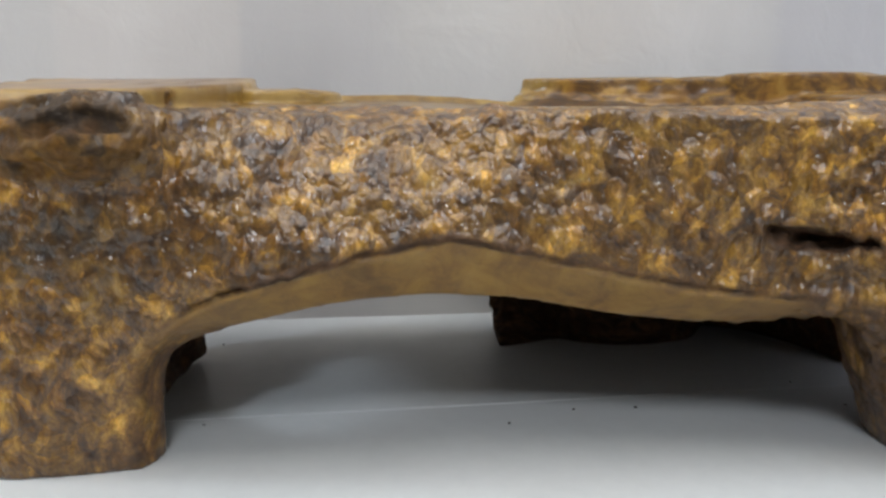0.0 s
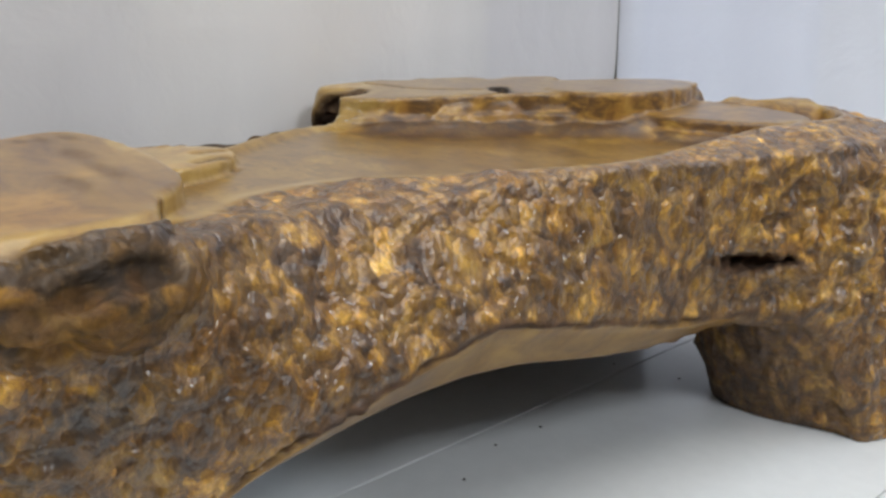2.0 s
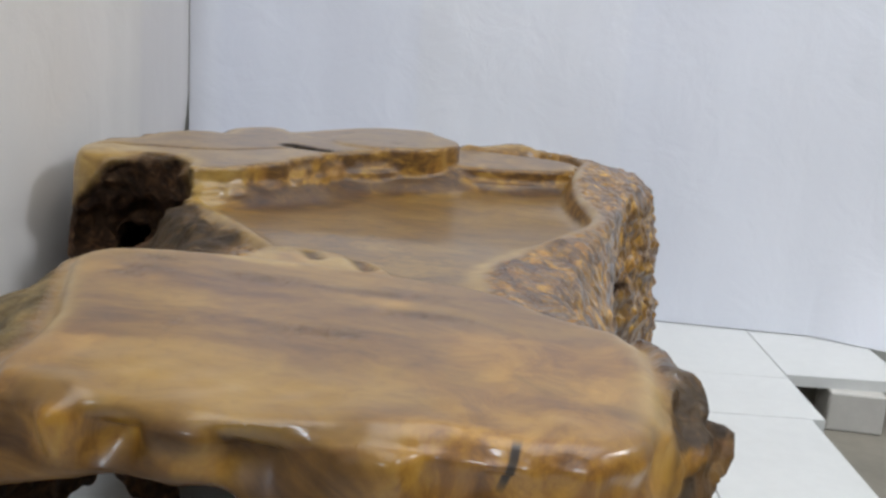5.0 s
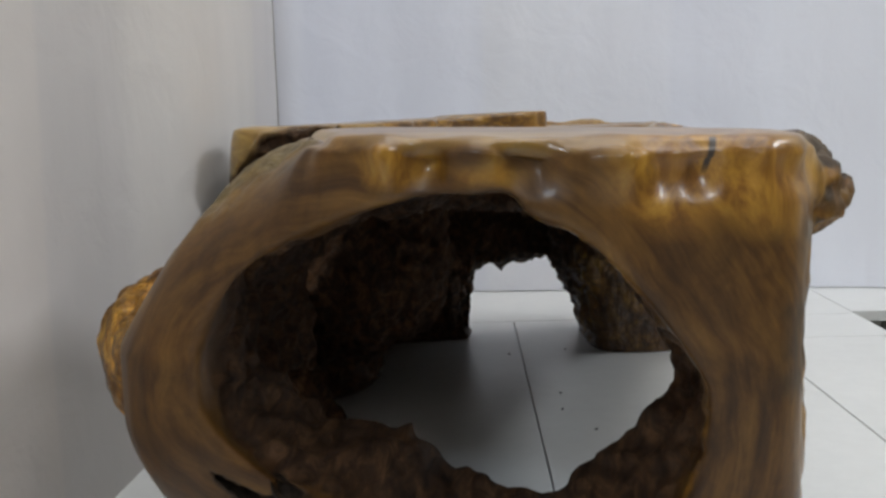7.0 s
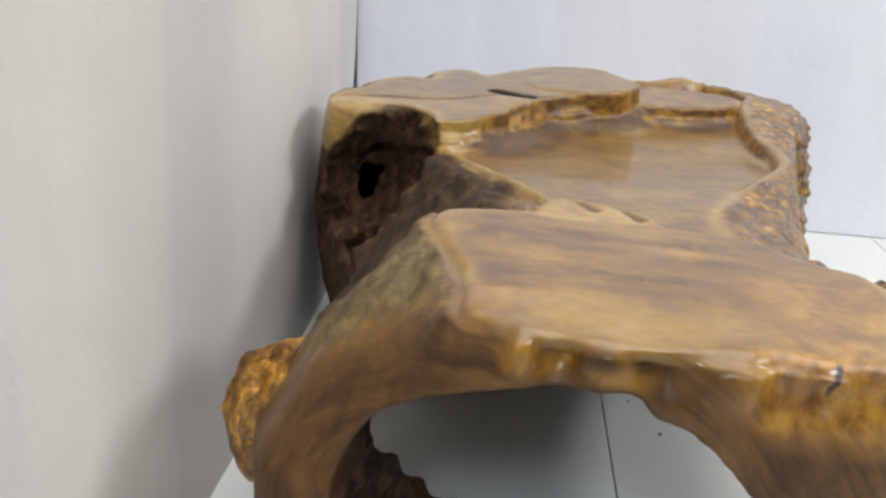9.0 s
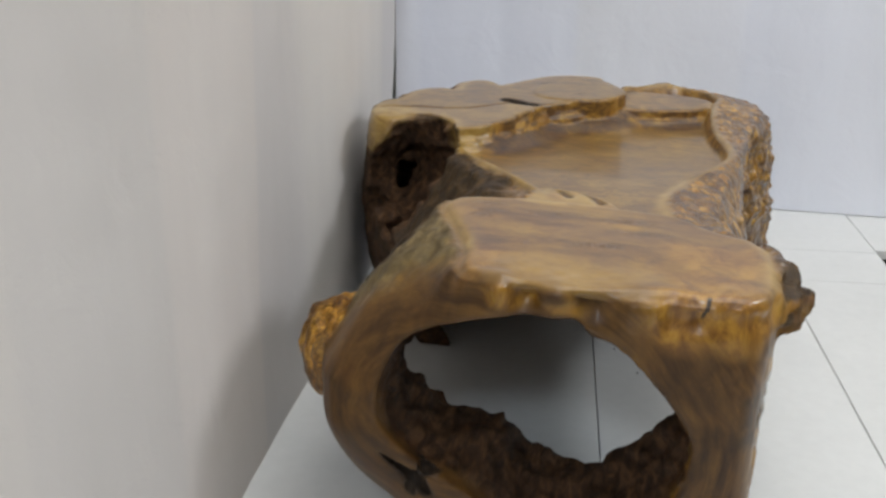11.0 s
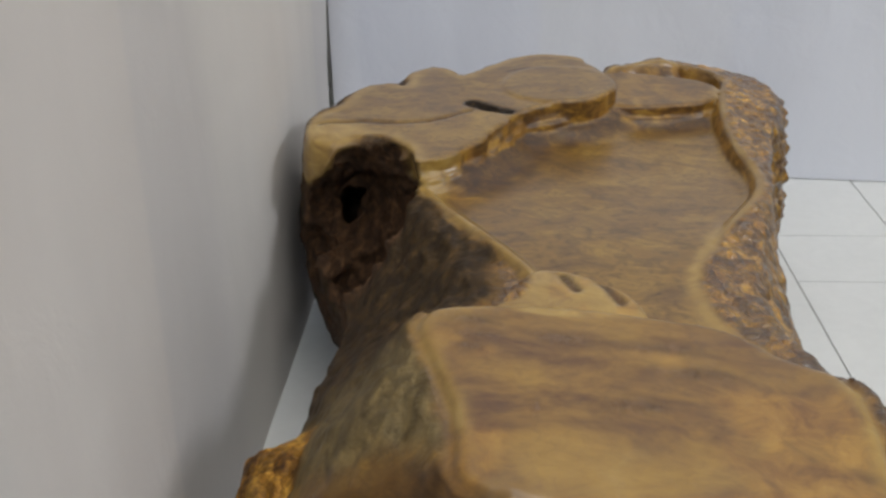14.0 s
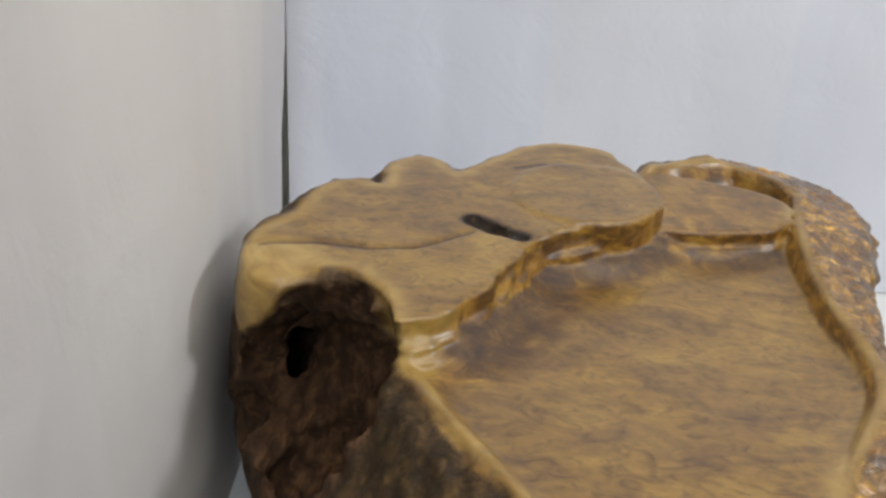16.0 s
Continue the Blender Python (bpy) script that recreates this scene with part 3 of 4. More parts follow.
MOUTH = [(0.121, 0.383), (0.077, 0.382), (0.03, 0.370), (-0.032, 0.346), (-0.066, 0.318), (-0.090, 0.280), (-0.095, 0.235), (-0.088, 0.205), (-0.045, 0.166), (-0.018, 0.146), (0.049, 0.110),
         (0.11, 0.081), (0.152, 0.079), (0.216, 0.094), (0.258, 0.122), (0.285, 0.172), (0.294, 0.22), (0.288, 0.252), (0.245, 0.309), (0.216, 0.341), (0.186, 0.362), (0.165, 0.366), (0.150, 0.386)]
# the arch in the bark side: its inner edge, and how steeply the sawn band rises outwards
ARCH = [(0.308, -0.1), (0.314, 0.09), (0.335, 0.137), (0.386, 0.150), (0.438, 0.157), (0.492, 0.168), (0.547, 0.177), (0.60, 0.181), (0.66, 0.182), (0.72, 0.182), (0.787, 0.171), (0.853, 0.161),
        (0.92, 0.155), (0.99, 0.155), (1.04, 0.158), (1.085, 0.162), (1.118, 0.115), (1.165, 0.0), (1.18, -0.1)]
BAND_Y = (0.33, 0.37, 0.436, 0.54, 0.61, 0.645, 0.70, 0.757, 0.82, 0.88, 0.95, 1.0, 1.06)
BAND_RISE = (0.35, 0.58, 0.74, 0.92, 1.10, 1.30, 1.08, 0.98, 1.0, 0.88, 0.75, 0.65, 0.4)
FAR_ARCH = [(-0.02, -0.1), (-0.015, 0.10), (0.01, 0.148), (0.08, 0.155), (0.155, 0.148), (0.19, 0.05), (0.205, -0.1)]
SIDE_ARCH = [(0.27, -0.1), (0.28, 0.08), (0.33, 0.125), (0.45, 0.14), (0.58, 0.14), (0.68, 0.135), (0.74, 0.08), (0.76, -0.1)]
LEG = [(0.205, 1.22), (0.25, 1.155), (0.34, 1.165), (0.44, 1.15), (0.54, 1.25), (0.48, 1.40), (0.2, 1.40)]

d_rim = outline(GX, GY, FRONT_RIM + RIGHT_RIM + SHOULDER + BACK_RIM + LEFT_RIM, 1)
d_rim = d_rim + (0.007 * vnoise(GX, GX * 0, GX * 0, 30, 1) + 0.003 * vnoise(GX, GX * 0, GX * 0, 75, 2)) * (1 - step(0.12, 0.17, GY)) * step(-0.02, 0.01, GX) * (1 - step(0.30, 0.34, GX))
d_tray = outline(GX, GY, RIGHT_RIM[2:] + INNER_RIM, 1)
d_girth = outline(GX, GY, GIRTH_RIGHT + GIRTH_LEFT)
d_foot = outline(GX, GY, FOOT)
d_slab, d_plateau, d_lobe, d_ledge = (outline(GX, GY, p) for p in (SLAB, PLATEAU, LOBE, LEDGE))

TOP_Z = 0.428
x3, y3 = GX[:, :, None], GY[:, :, None]
bulge = 0.52 + 0.50 * ((1 - step(-0.10, 0.02, GX)) * step(0.24, 0.36, GY) * (1 - step(0.72, 0.80, GY)))[:, :, None]
fall = np.clip((TOP_Z - 0.004 - GZ) / 0.165, 0, 1) ** bulge
low_from = (0.20 + 0.09 * step(0.25, 0.35, GX) * (1 - step(0.3, 0.5, GY)))[:, :, None]
low = np.clip((low_from - GZ) / low_from, 0, 1) ** (1.6 - 0.5 * step(0.25, 0.35, x3) * (1 - step(0.3, 0.5, y3)))
side = d_rim[:, :, None] * (1 - fall) + d_girth[:, :, None] * fall
side = side * (1 - low) + d_foot[:, :, None] * low

# top levels: the slab falls gently to the bark side, the raised tier rises to it
plat_z = 0.4315 + 0.022 * GX
tray_z = 0.398 - 0.024 * step(0.55, 0.96, GY) + 0.002 * vnoise(GX, GY, GX * 0, 9)
near_cliff = np.minimum(d_plateau, np.sqrt((GX - 0.042) ** 2 + (GY - 1.14) ** 2) - 0.098)
tray_z = tray_z + 0.020 * np.exp(-(np.clip(near_cliff, 0, 1) / 0.030) ** 2) * step(-0.12, -0.07, GX) + 0.010 * np.exp(-(np.clip(d_lobe, 0, 1) / 0.022) ** 2)
right = step(0.13, 0.17, GX)
edge_d = np.where(GX > 0.15, d_tray, d_rim)
lip = np.where(GX > 0.15, 0.012 * step(0.72, 0.90, GY), 0.010) * np.exp(-((edge_d + 0.008) / 0.009) ** 2) * step(0.36, 0.46, GY) * (1 - step(1.18, 1.26, GY))
back_lip = 0.042 * np.exp(-(np.minimum(d_rim + 0.010, 0) / 0.018) ** 2) * step(1.2, 1.27, GY) * step(0.10, 0.14, GX) * (0.8 + 0.2 * step(0.14, 0.20, GX))
ground_z = np.maximum(tray_z + lip, tray_z + back_lip)
beyond = np.clip(d_tray, 0, 1) * right
shoulder_z = np.maximum(tray_z + 0.001, 0.396 + 0.005 * step(0.55, 0.8, GY) + 0.009 * step(0.95, 1.2, GY)) - 0.22 * beyond
on_rim = step(-0.017, -0.003, d_tray + 0.003 * vnoise(GX, GY, GX * 0, 26, 6)) * (GX > 0.15) * step(0.40, 0.44, GY)
ground_z = ground_z * (1 - on_rim) + shoulder_z * on_rim
slab_z = 0.4305 - 0.024 * np.clip(GX, 0, 0.4) + 0.0015 * vnoise(GX, GY, GX * 0, 7, 3) - 0.010 * np.exp(-((d_rim + 0.002) / 0.007) ** 2)
wood = GZ - ground_z[:, :, None]
wood = joined(wood, both(GZ - slab_z[:, :, None], d_slab[:, :, None], 0.004))
wood = joined(wood, both(GZ - (0.416 - 0.10 * np.clip(GY - 0.47, 0, 1))[:, :, None], d_ledge[:, :, None], 0.004))
flat_n = lambda freq, shift=0.0: vnoise(GX, GY, GX * 0, freq, shift)
d_disk = np.sqrt((GX - 0.042) ** 2 + (GY - 1.14) ** 2) - 0.098
d_low = np.minimum(d_plateau, d_disk + 0.010)
shelf_a = d_low - 0.011 - 0.008 * flat_n(13, 5) - 0.005 * flat_n(38, 5)
shelf_b = d_low - 0.006 - 0.006 * flat_n(17) - 0.004 * flat_n(45)
corner_n = np.exp(-(np.hypot(GX + 0.125, GY - 0.79) / 0.05) ** 2)
wood = joined(wood, both(GZ - (0.395 + 0.004 * flat_n(11, 3))[:, :, None], (shelf_a - 0.014 * corner_n)[:, :, None], 0.003))
wood = joined(wood, both(GZ - (0.404 + 0.003 * flat_n(15, 8))[:, :, None], (shelf_b - 0.009 * corner_n - 0.004 * flat_n(60, 1))[:, :, None], 0.003))
wood = joined(wood, both(GZ - (0.413 + 0.004 * flat_n(12, 6))[:, :, None], (shelf_b + 0.006 - 0.004 * corner_n)[:, :, None], 0.003))
wood = joined(wood, both(GZ - plat_z[:, :, None], (d_plateau - 0.006 * flat_n(16, 2) - 0.005 * flat_n(44, 2))[:, :, None], 0.005))
wood = joined(wood, both(GZ - plat_z[:, :, None] - 0.0035, (d_disk - 0.005 * flat_n(20, 4) - 0.003 * flat_n(50, 4))[:, :, None], 0.005))
wood = joined(wood, both(GZ - (0.389 + 0.003 * flat_n(14, 9))[:, :, None], (d_lobe - 0.009 - 0.006 * flat_n(18, 7))[:, :, None], 0.003))
wood = joined(wood, both(GZ - 0.409, (d_lobe - 0.004 * flat_n(24, 2) - 0.002 * flat_n(55, 2))[:, :, None], 0.005))
wood = both(wood, side, 0.005)

# lip of the overhang, burls and knots
wood = joined(wood, rod(x3, y3, GZ, (-0.303, 0.90, 0.390), (-0.318, 0.98, 0.385), 0.030), 0.010)
wood = both(wood, GZ - plat_z[:, :, None] - 0.006, 0.004)
wood = joined(wood, blob(x3, y3, GZ, (-0.198, 0.275, 0.225), (0.056, 0.070, 0.076)), 0.010)
wood = joined(wood, blob(x3, y3, GZ, (0.388, 0.262, 0.372), (0.036, 0.072, 0.036)), 0.030)

# the hollow, the arches and the holes
mouth = outline(*np.meshgrid(gx, gz, indexing="ij"), MOUTH)[:, None, :]
tunnel = both(mouth + 0.036 * step(0.12, 0.27, y3) * (1 - step(0.16, 0.27, GZ)) + 0.03 * step(0.3, 0.6, y3), y3 - 0.62, 0.03)
room = both(both(side + 0.062, GZ - 0.318 + 0.05 * step(0.9, 1.2, y3), 0.03), 0.268 - y3, 0.02)
room = both(room, -blob(x3, y3, GZ, (-0.14, 0.915, 0.215), (0.145, 0.175, 0.155)), 0.02)
room = both(room, -blob(x3, y3, GZ, (-0.24, 0.965, 0.05), (0.105, 0.14, 0.16)), 0.02)
room = both(room, -rod(x3, y3, GZ, (-0.02, 0.93, 0.26), (0.018, 0.947, 0.162), 0.012), 0.01)
room = both(room, -(outline(GX, GY, LEG)[:, :, None] - 0.30 * np.clip(GZ, 0, 0.2)), 0.01)
arch2 = outline(*np.meshgrid(gy, gz, indexing="ij"), ARCH)
shear = 0.08 * np.clip(0.37 - gx, 0, 0.25)[:, None] * (1 - step(0.5, 0.8, gy))[None, :]
rows_at = np.clip((gy[None, :] - shear - Y0) / CELL, 0, len(gy) - 1.001)
low_row = rows_at.astype(int)
arch = arch2[low_row] * (1 - (rows_at - low_row))[:, :, None] + arch2[low_row + 1] * (rows_at - low_row)[:, :, None]
chamfer = np.interp(GY, BAND_Y, BAND_RISE)[:, :, None] * np.clip(x3 - 0.32, 0, 0.1)
arch = both(arch - chamfer, 0.12 - x3, 0.02)
far_arch = both(outline(*np.meshgrid(gx, gz, indexing="ij"), FAR_ARCH)[:, None, :], 1.0 - y3, 0.02)
side_arch = both(outline(*np.meshgrid(gy, gz, indexing="ij"), SIDE_ARCH)[None, :, :], x3 - 0.02, 0.02)
hollow = joined(joined(tunnel, room, 0.03), joined(arch, joined(far_arch, side_arch, 0.01), 0.012), 0.012)
cave = joined(blob(x3, y3, GZ, (-0.211, 0.772, 0.335), (0.076, 0.114, 0.15)), blob(x3, y3, GZ, (-0.352, 0.83, 0.242), (0.058, 0.062, 0.047)), 0.01)
cave = joined(cave, blob(x3, y3, GZ, (-0.250, 0.800, 0.315), (0.085, 0.105, 0.062)), 0.02)
knot_hole = joined(rod(x3, y3, GZ, (0.408, 0.318, 0.398), (0.424, 0.190, 0.376), 0.007), blob(x3, y3, GZ, (0.416, 0.185, 0.368), (0.014, 0.024, 0.009)), 0.006)
cave = joined(cave, blob(x3, y3, GZ, (-0.250, 0.862, 0.322), (0.036, 0.055, 0.032)), 0.012)
cave = joined(cave, knot_hole)
slit = joined(rod(x3, y3, GZ, (0.366, 0.985, 0.270), (0.396, 1.115, 0.252), 0.0065), blob(x3, y3, GZ, (0.385, 1.045, 0.258), (0.040, 0.04, 0.009)), 0.006)
recess = joined(rod(x3, y3, GZ, (0.445, 1.135, 0.290), (0.452, 1.140, 0.200), 0.020), blob(x3, y3, GZ, (0.505, 1.26, 0.225), (0.028, 0.06, 0.030)), 0.01)
pit = joined(rod(x3, y3, GZ, (-0.092, 1.035, 0.43), (-0.06, 1.012, 0.425), 0.013), rod(x3, y3, GZ, (-0.06, 1.012, 0.43), (-0.03, 0.998, 0.43), 0.009))
crack = joined(rod(x3, y3, GZ, (-0.083, 0.112, 0.166), (-0.05, 0.112, 0.14), 0.009), rod(x3, y3, GZ, (-0.05, 0.112, 0.14), (-0.022, 0.112, 0.152), 0.0095))
crack = joined(crack, rod(x3, y3, GZ, (-0.048, 0.112, 0.14), (-0.052, 0.112, 0.112), 0.006))
crack = joined(crack, rod(x3, y3, GZ, (-0.04, 0.112, 0.14), (-0.03, 0.112, 0.118), 0.009))
for hole in (hollow, cave):
    wood = both(wood, -hole, 0.008)
wood = both(wood, -recess, 0.012)
lobe_end = rod(x3, y3, GZ, (-0.299, 0.877, 0.394), (-0.310, 0.95, 0.392), 0.029)
wood = joined(wood, both(lobe_end, GZ - TOP_Z, 0.010), 0.016)
wood = both(wood, GZ - plat_z[:, :, None] - 0.006)
for hole in (slit, pit, crack):
    wood = both(wood, -hole, 0.003)
wood = both(wood, -GZ).astype(np.float32)


def surface(field):
    """Polygons of the zero level of a field on the grid: one vertex a crossed cell."""
    neg = field < 0
    n = [s - 1 for s in field.shape]
    count = np.zeros(n, np.int8)
    corners = [(a, b, c) for a in (0, 1) for b in (0, 1) for c in (0, 1)]
    cut = lambda arr, o: arr[o[0]:o[0] + n[0], o[1]:o[1] + n[1], o[2]:o[2] + n[2]]
    for o in corners:
        count += cut(neg, o)
    cells = np.argwhere((count > 0) & (count < 8))
    index = np.full(n, -1, np.int64)
    index[tuple(cells.T)] = np.arange(len(cells))
    vals = np.stack([field[tuple((cells + o).T)] for o in corners], 1)
    total, weight = np.zeros((len(cells), 3)), np.zeros((len(cells), 1))
    for ia, a in enumerate(corners):
        for ib, b in enumerate(corners):
            if ia < ib and sum(abs(p - q) for p, q in zip(a, b)) == 1:
                va, vb = vals[:, ia], vals[:, ib]
                hit = ((va < 0) != (vb < 0))
                t = np.where(hit, va / np.where(hit, va - vb, 1), 0)[:, None]
                total += hit[:, None] * (np.array(a) + t * (np.array(b) - np.array(a)))
                weight += hit[:, None]
    verts = cells + total / weight
    quads = []
    for axis in range(3):
        u, v = [(1, 2), (2, 0), (0, 1)][axis]
        a = neg.take(range(neg.shape[axis] - 1), axis)
        b = neg.take(range(1, neg.shape[axis]), axis)
        e = np.argwhere(a != b)
        e = e[(e[:, u] > 0) & (e[:, v] > 0) & (e[:, u] < n[u]) & (e[:, v] < n[v])]
        out = a[tuple(e.T)]
        du, dv = np.eye(3, dtype=int)[u], np.eye(3, dtype=int)[v]
        q = np.stack([index[tuple((e - s).T)] for s in (du + dv, dv, 0 * du, du)], 1)
        quads.append(np.where(out[:, None], q, q[:, ::-1]))
    return verts, np.concatenate(quads)


def normals(verts, quads):
    p = verts[quads]
    fn = np.cross(p[:, 2] - p[:, 0], p[:, 3] - p[:, 1])
    out = np.zeros_like(verts)
    for k in range(4):
        for c in range(3):
            out[:, c] += np.bincount(quads[:, k], fn[:, c], len(verts))
    return out / (np.linalg.norm(out, axis=1, keepdims=True) + 1e-12)


def relaxed(verts, quads, rate):
    total, weight = np.zeros_like(verts), np.zeros(len(verts))
    for k in range(4):
        for other in (quads[:, k - 1], quads[:, (k + 1) % 4]):
            for c in range(3):
                total[:, c] += np.bincount(quads[:, k], verts[other, c], len(verts))
            weight += np.bincount(quads[:, k], minlength=len(verts))
    return verts + rate * (total / weight[:, None] - verts)


def sample(field, verts):
    """The field's values at places in the room."""
    q = (verts - [X0, Y0, Z0][:field.ndim] if field.ndim == 3 else verts[:, :2] - [X0, Y0]) / CELL
    i = np.clip(np.floor(q).astype(int), 0, np.array(field.shape) - 2)
    f = np.clip(q - i, 0, 1)
    out = 0
    for o in np.ndindex(*(2,) * field.ndim):
        w = np.prod([f[:, k] if o[k] else 1 - f[:, k] for k in range(field.ndim)], axis=0)
        out = out + w * field[tuple((i + o).T)]
    return out


grid_verts, quads = surface(wood)
verts = grid_verts * CELL + [X0, Y0, Z0]
verts = relaxed(relaxed(verts, quads, 0.5), quads, -0.25)
nrm = normals(verts, quads)
vx, vy, vz = verts.T

# masks of the wood's kinds
in_hollow = np.maximum(1 - step(0.004, 0.016, np.abs(sample(hollow, verts))), (1 - step(0.004, 0.014, np.abs(sample(cave, verts)))) * np.where(vx < 0.1, 1 - np.maximum(step(-0.165, -0.150, vx), np.exp(-(np.maximum(0, np.hypot(vx + 0.306, vy - 0.88) - 0.036) / 0.012) ** 2)) * step(0.372, 0.388, vz), 1.0) * (1 - step(0.412, 0.424, vz) * (vx < 0.1)))
in_pit = np.maximum.reduce([1 - step(0.0015, 0.0055, np.abs(sample(f, verts))) for f in (slit, pit, crack)])
rim_d = sample(d_rim, verts)
tray_d = sample(d_tray, verts)
rim_d = np.where((vx > 0.2) & (vy > 0.34), np.maximum(rim_d, tray_d), rim_d)
up = step(0.45, 0.8, nrm[:, 2])
wob = vnoise(vx, vy, vz, 22) + 0.5 * vnoise(vx, vy, vz, 55)
top = up * (1 - step(-0.004, 0.008, rim_d + 0.004 * wob)) * step(0.355, 0.366, vz)
front_zone = (1 - step(0.15, 0.22, vy + 0.015 * wob - 0.12 * (1 - step(-0.02, 0.06, vx)))) * np.maximum(step(0.1, 0.4, -nrm[:, 1] + 0.1 * wob), np.maximum(step(0.365, 0.385, vz + 0.006 * wob), 1 - step(0.05, 0.12, vx)))
front_zone *= 1 - step(0.0, 0.05, vy - 0.13 - 0.4 * (0.42 - vz) + 0.015 * wob) * (1 - step(0.05, 0.12, vx))
sawn = (1 - step(-0.5, -0.15, nrm[:, 2] + 0.1 * wob)) * step(0.25, 0.33, vx) * step(0.14, 0.17, vz) * (1 - step(0.27, 0.30, vz)) * (1 - step(1.02, 1.06, vy))
cliff = step(0.36, 0.37, vz) * (1 - step(-0.012, -0.002, rim_d))
lipyellow = np.exp(-(np.minimum(0, 0.04 - np.hypot(vx + 0.304, vy - 0.88)) / 0.025) ** 2) * step(0.345, 0.36, vz)
dark = np.clip(in_hollow * (1 - sawn) * (1 - step(0.0, 0.05, 0.15 - vy)), 0, 1)
leg_face = step(1.02, 1.06, vy) * step(0.17, 0.21, vx) * (1 - step(0.18, 0.22, vz)) * in_hollow
dark = np.maximum(dark * (1 - 0.65 * leg_face), in_pit)
inner_leg = step(0.26, 0.30, vx) * (1 - step(0.36, 0.42, vy)) * (1 - step(0.15, 0.19, vz))
dark = dark * (1 - 0.5 * inner_leg)
leg_front = step(0.20, 0.24, vx) * step(1.03, 1.07, vy) * (1 - step(1.17, 1.21, vy)) * (1 - step(0.15, 0.19, vz))
knot = 1 - step(0.8, 1.2, np.sqrt(((vx - 0.402) / 0.044) ** 2 + ((vy - 0.246) / 0.084) ** 2 + ((vz - 0.372) / 0.048) ** 2) + 0.12 * wob)
dark = np.maximum(dark * (1 - knot), 0.6 * knot * in_hollow)
crescent = np.exp(-((vz - 0.398 + 0.06 * (0.27 - vy) + 0.004 * wob) / 0.010) ** 2) * step(0.18, 0.24, vy)
blackened = 0.85 * knot * step(0.10, 0.45, 0.8 * vnoise(vx, vy * 0.6, vz, 34, 11) + 0.5 * vnoise(vx, vy, vz, 80, 12) + 0.9 * crescent + 0.6 * step(0.386, 0.400, vz))
# near-black patches below the knot, then the insides of the crack and pit
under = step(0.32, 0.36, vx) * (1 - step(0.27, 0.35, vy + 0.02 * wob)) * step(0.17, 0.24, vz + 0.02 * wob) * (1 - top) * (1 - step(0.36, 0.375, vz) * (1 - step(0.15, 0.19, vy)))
blackened = np.maximum(blackened, 0.75 * under * step(-0.15, 0.45, vnoise(vx, vy * 0.5, vz * 1.4, 24, 13) + 0.5 * vnoise(vx, vy, vz, 70, 14)))
blackened = np.maximum(blackened, 0.9 * (1 - step(0.0015, 0.0055, np.minimum(np.abs(sample(crack, verts)), np.abs(sample(pit, verts))))))
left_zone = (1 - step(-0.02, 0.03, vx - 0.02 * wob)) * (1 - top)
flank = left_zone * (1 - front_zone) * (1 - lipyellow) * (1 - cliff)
# the flank darkens around the cave, with a broken outer edge
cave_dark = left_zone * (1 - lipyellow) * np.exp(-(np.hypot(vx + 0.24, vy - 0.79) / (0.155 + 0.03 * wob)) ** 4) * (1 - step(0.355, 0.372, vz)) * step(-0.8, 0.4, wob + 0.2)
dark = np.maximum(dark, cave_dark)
burl = 1 - step(1.0, 1.3, np.sqrt(((vx + 0.198) / 0.060) ** 2 + ((vy - 0.275) / 0.075) ** 2 + ((vz - 0.225) / 0.081) ** 2))
smooth_parts = np.clip(top + cliff + front_zone + sawn + lipyellow, 0, 1)
bark = np.clip((1 - smooth_parts) * (1 - flank) * (1 - 0.45 * knot) + burl, 0, 1)
sap_rim = (0.8 + 0.2 * wob) * np.exp(-((rim_d + 0.011 + 0.005 * wob) / 0.010) ** 2) * step(0.36, 0.39, vz) * step(0.14, 0.20, vy + 0.02 * wob)
ledge_d = sample(d_ledge, verts)
sap = np.clip(sap_rim + (1 - step(-0.005, 0.006, ledge_d)) * step(0.37, 0.39, vz) + 0.9 * lipyellow + 0.22 * front_zone + 0.45 * sawn + 0.5 * cliff * (1 - up) * (1 - step(0.75, 0.8, vy) * step(-0.10, -0.07, vx)), 0, 1)

face = front_zone * (1 - step(0.40, 0.425, vz + 0.008 * wob) * step(0.26, 0.31, vx)) * (1 - top) * (1 - 0.85 * step(0.22, 0.29, vx) * step(0.36, 0.40, vz + 0.03 * wob))
face = np.maximum(face, 0.25 * sawn)
nearness = np.clip((1 - step(-0.002, 0.008, sample(d_slab, verts))) + front_zone, 0, 1)
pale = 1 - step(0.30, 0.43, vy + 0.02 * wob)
split = (vx - 0.287 - 0.30 * (vz - 0.395) - 0.003 * wob) / 0.012
fissure = np.clip(split, -1, 1)
ring = np.clip(sample(np.broadcast_to(mouth, wood.shape), verts) + 0.006 * wob, -0.03, 0.2)
split_on = (1 - step(0.122, 0.130, vy)) * step(0.394, 0.402, vz) * step(0.24, 0.26, vx) * (1 - step(0.32, 0.33, vx)) * step(0.15, 0.40, -nrm[:, 1])

# relief: knobs on the bark, furrows on the flank and in the hollow
knobs = np.abs(vnoise(vx, vy, vz, 48)) * 1.1 + 0.5 * vnoise(vx, vy, vz, 95) + 0.9 * vnoise(vx, vy, vz, 21)
furrow = vnoise(vx * 1.6, vy * 0.5, vz * 0.7, 40, 4) + 0.6 * vnoise(vx, vy, vz, 60, 5)
along = vy * 0.45 + 0.25 * vx
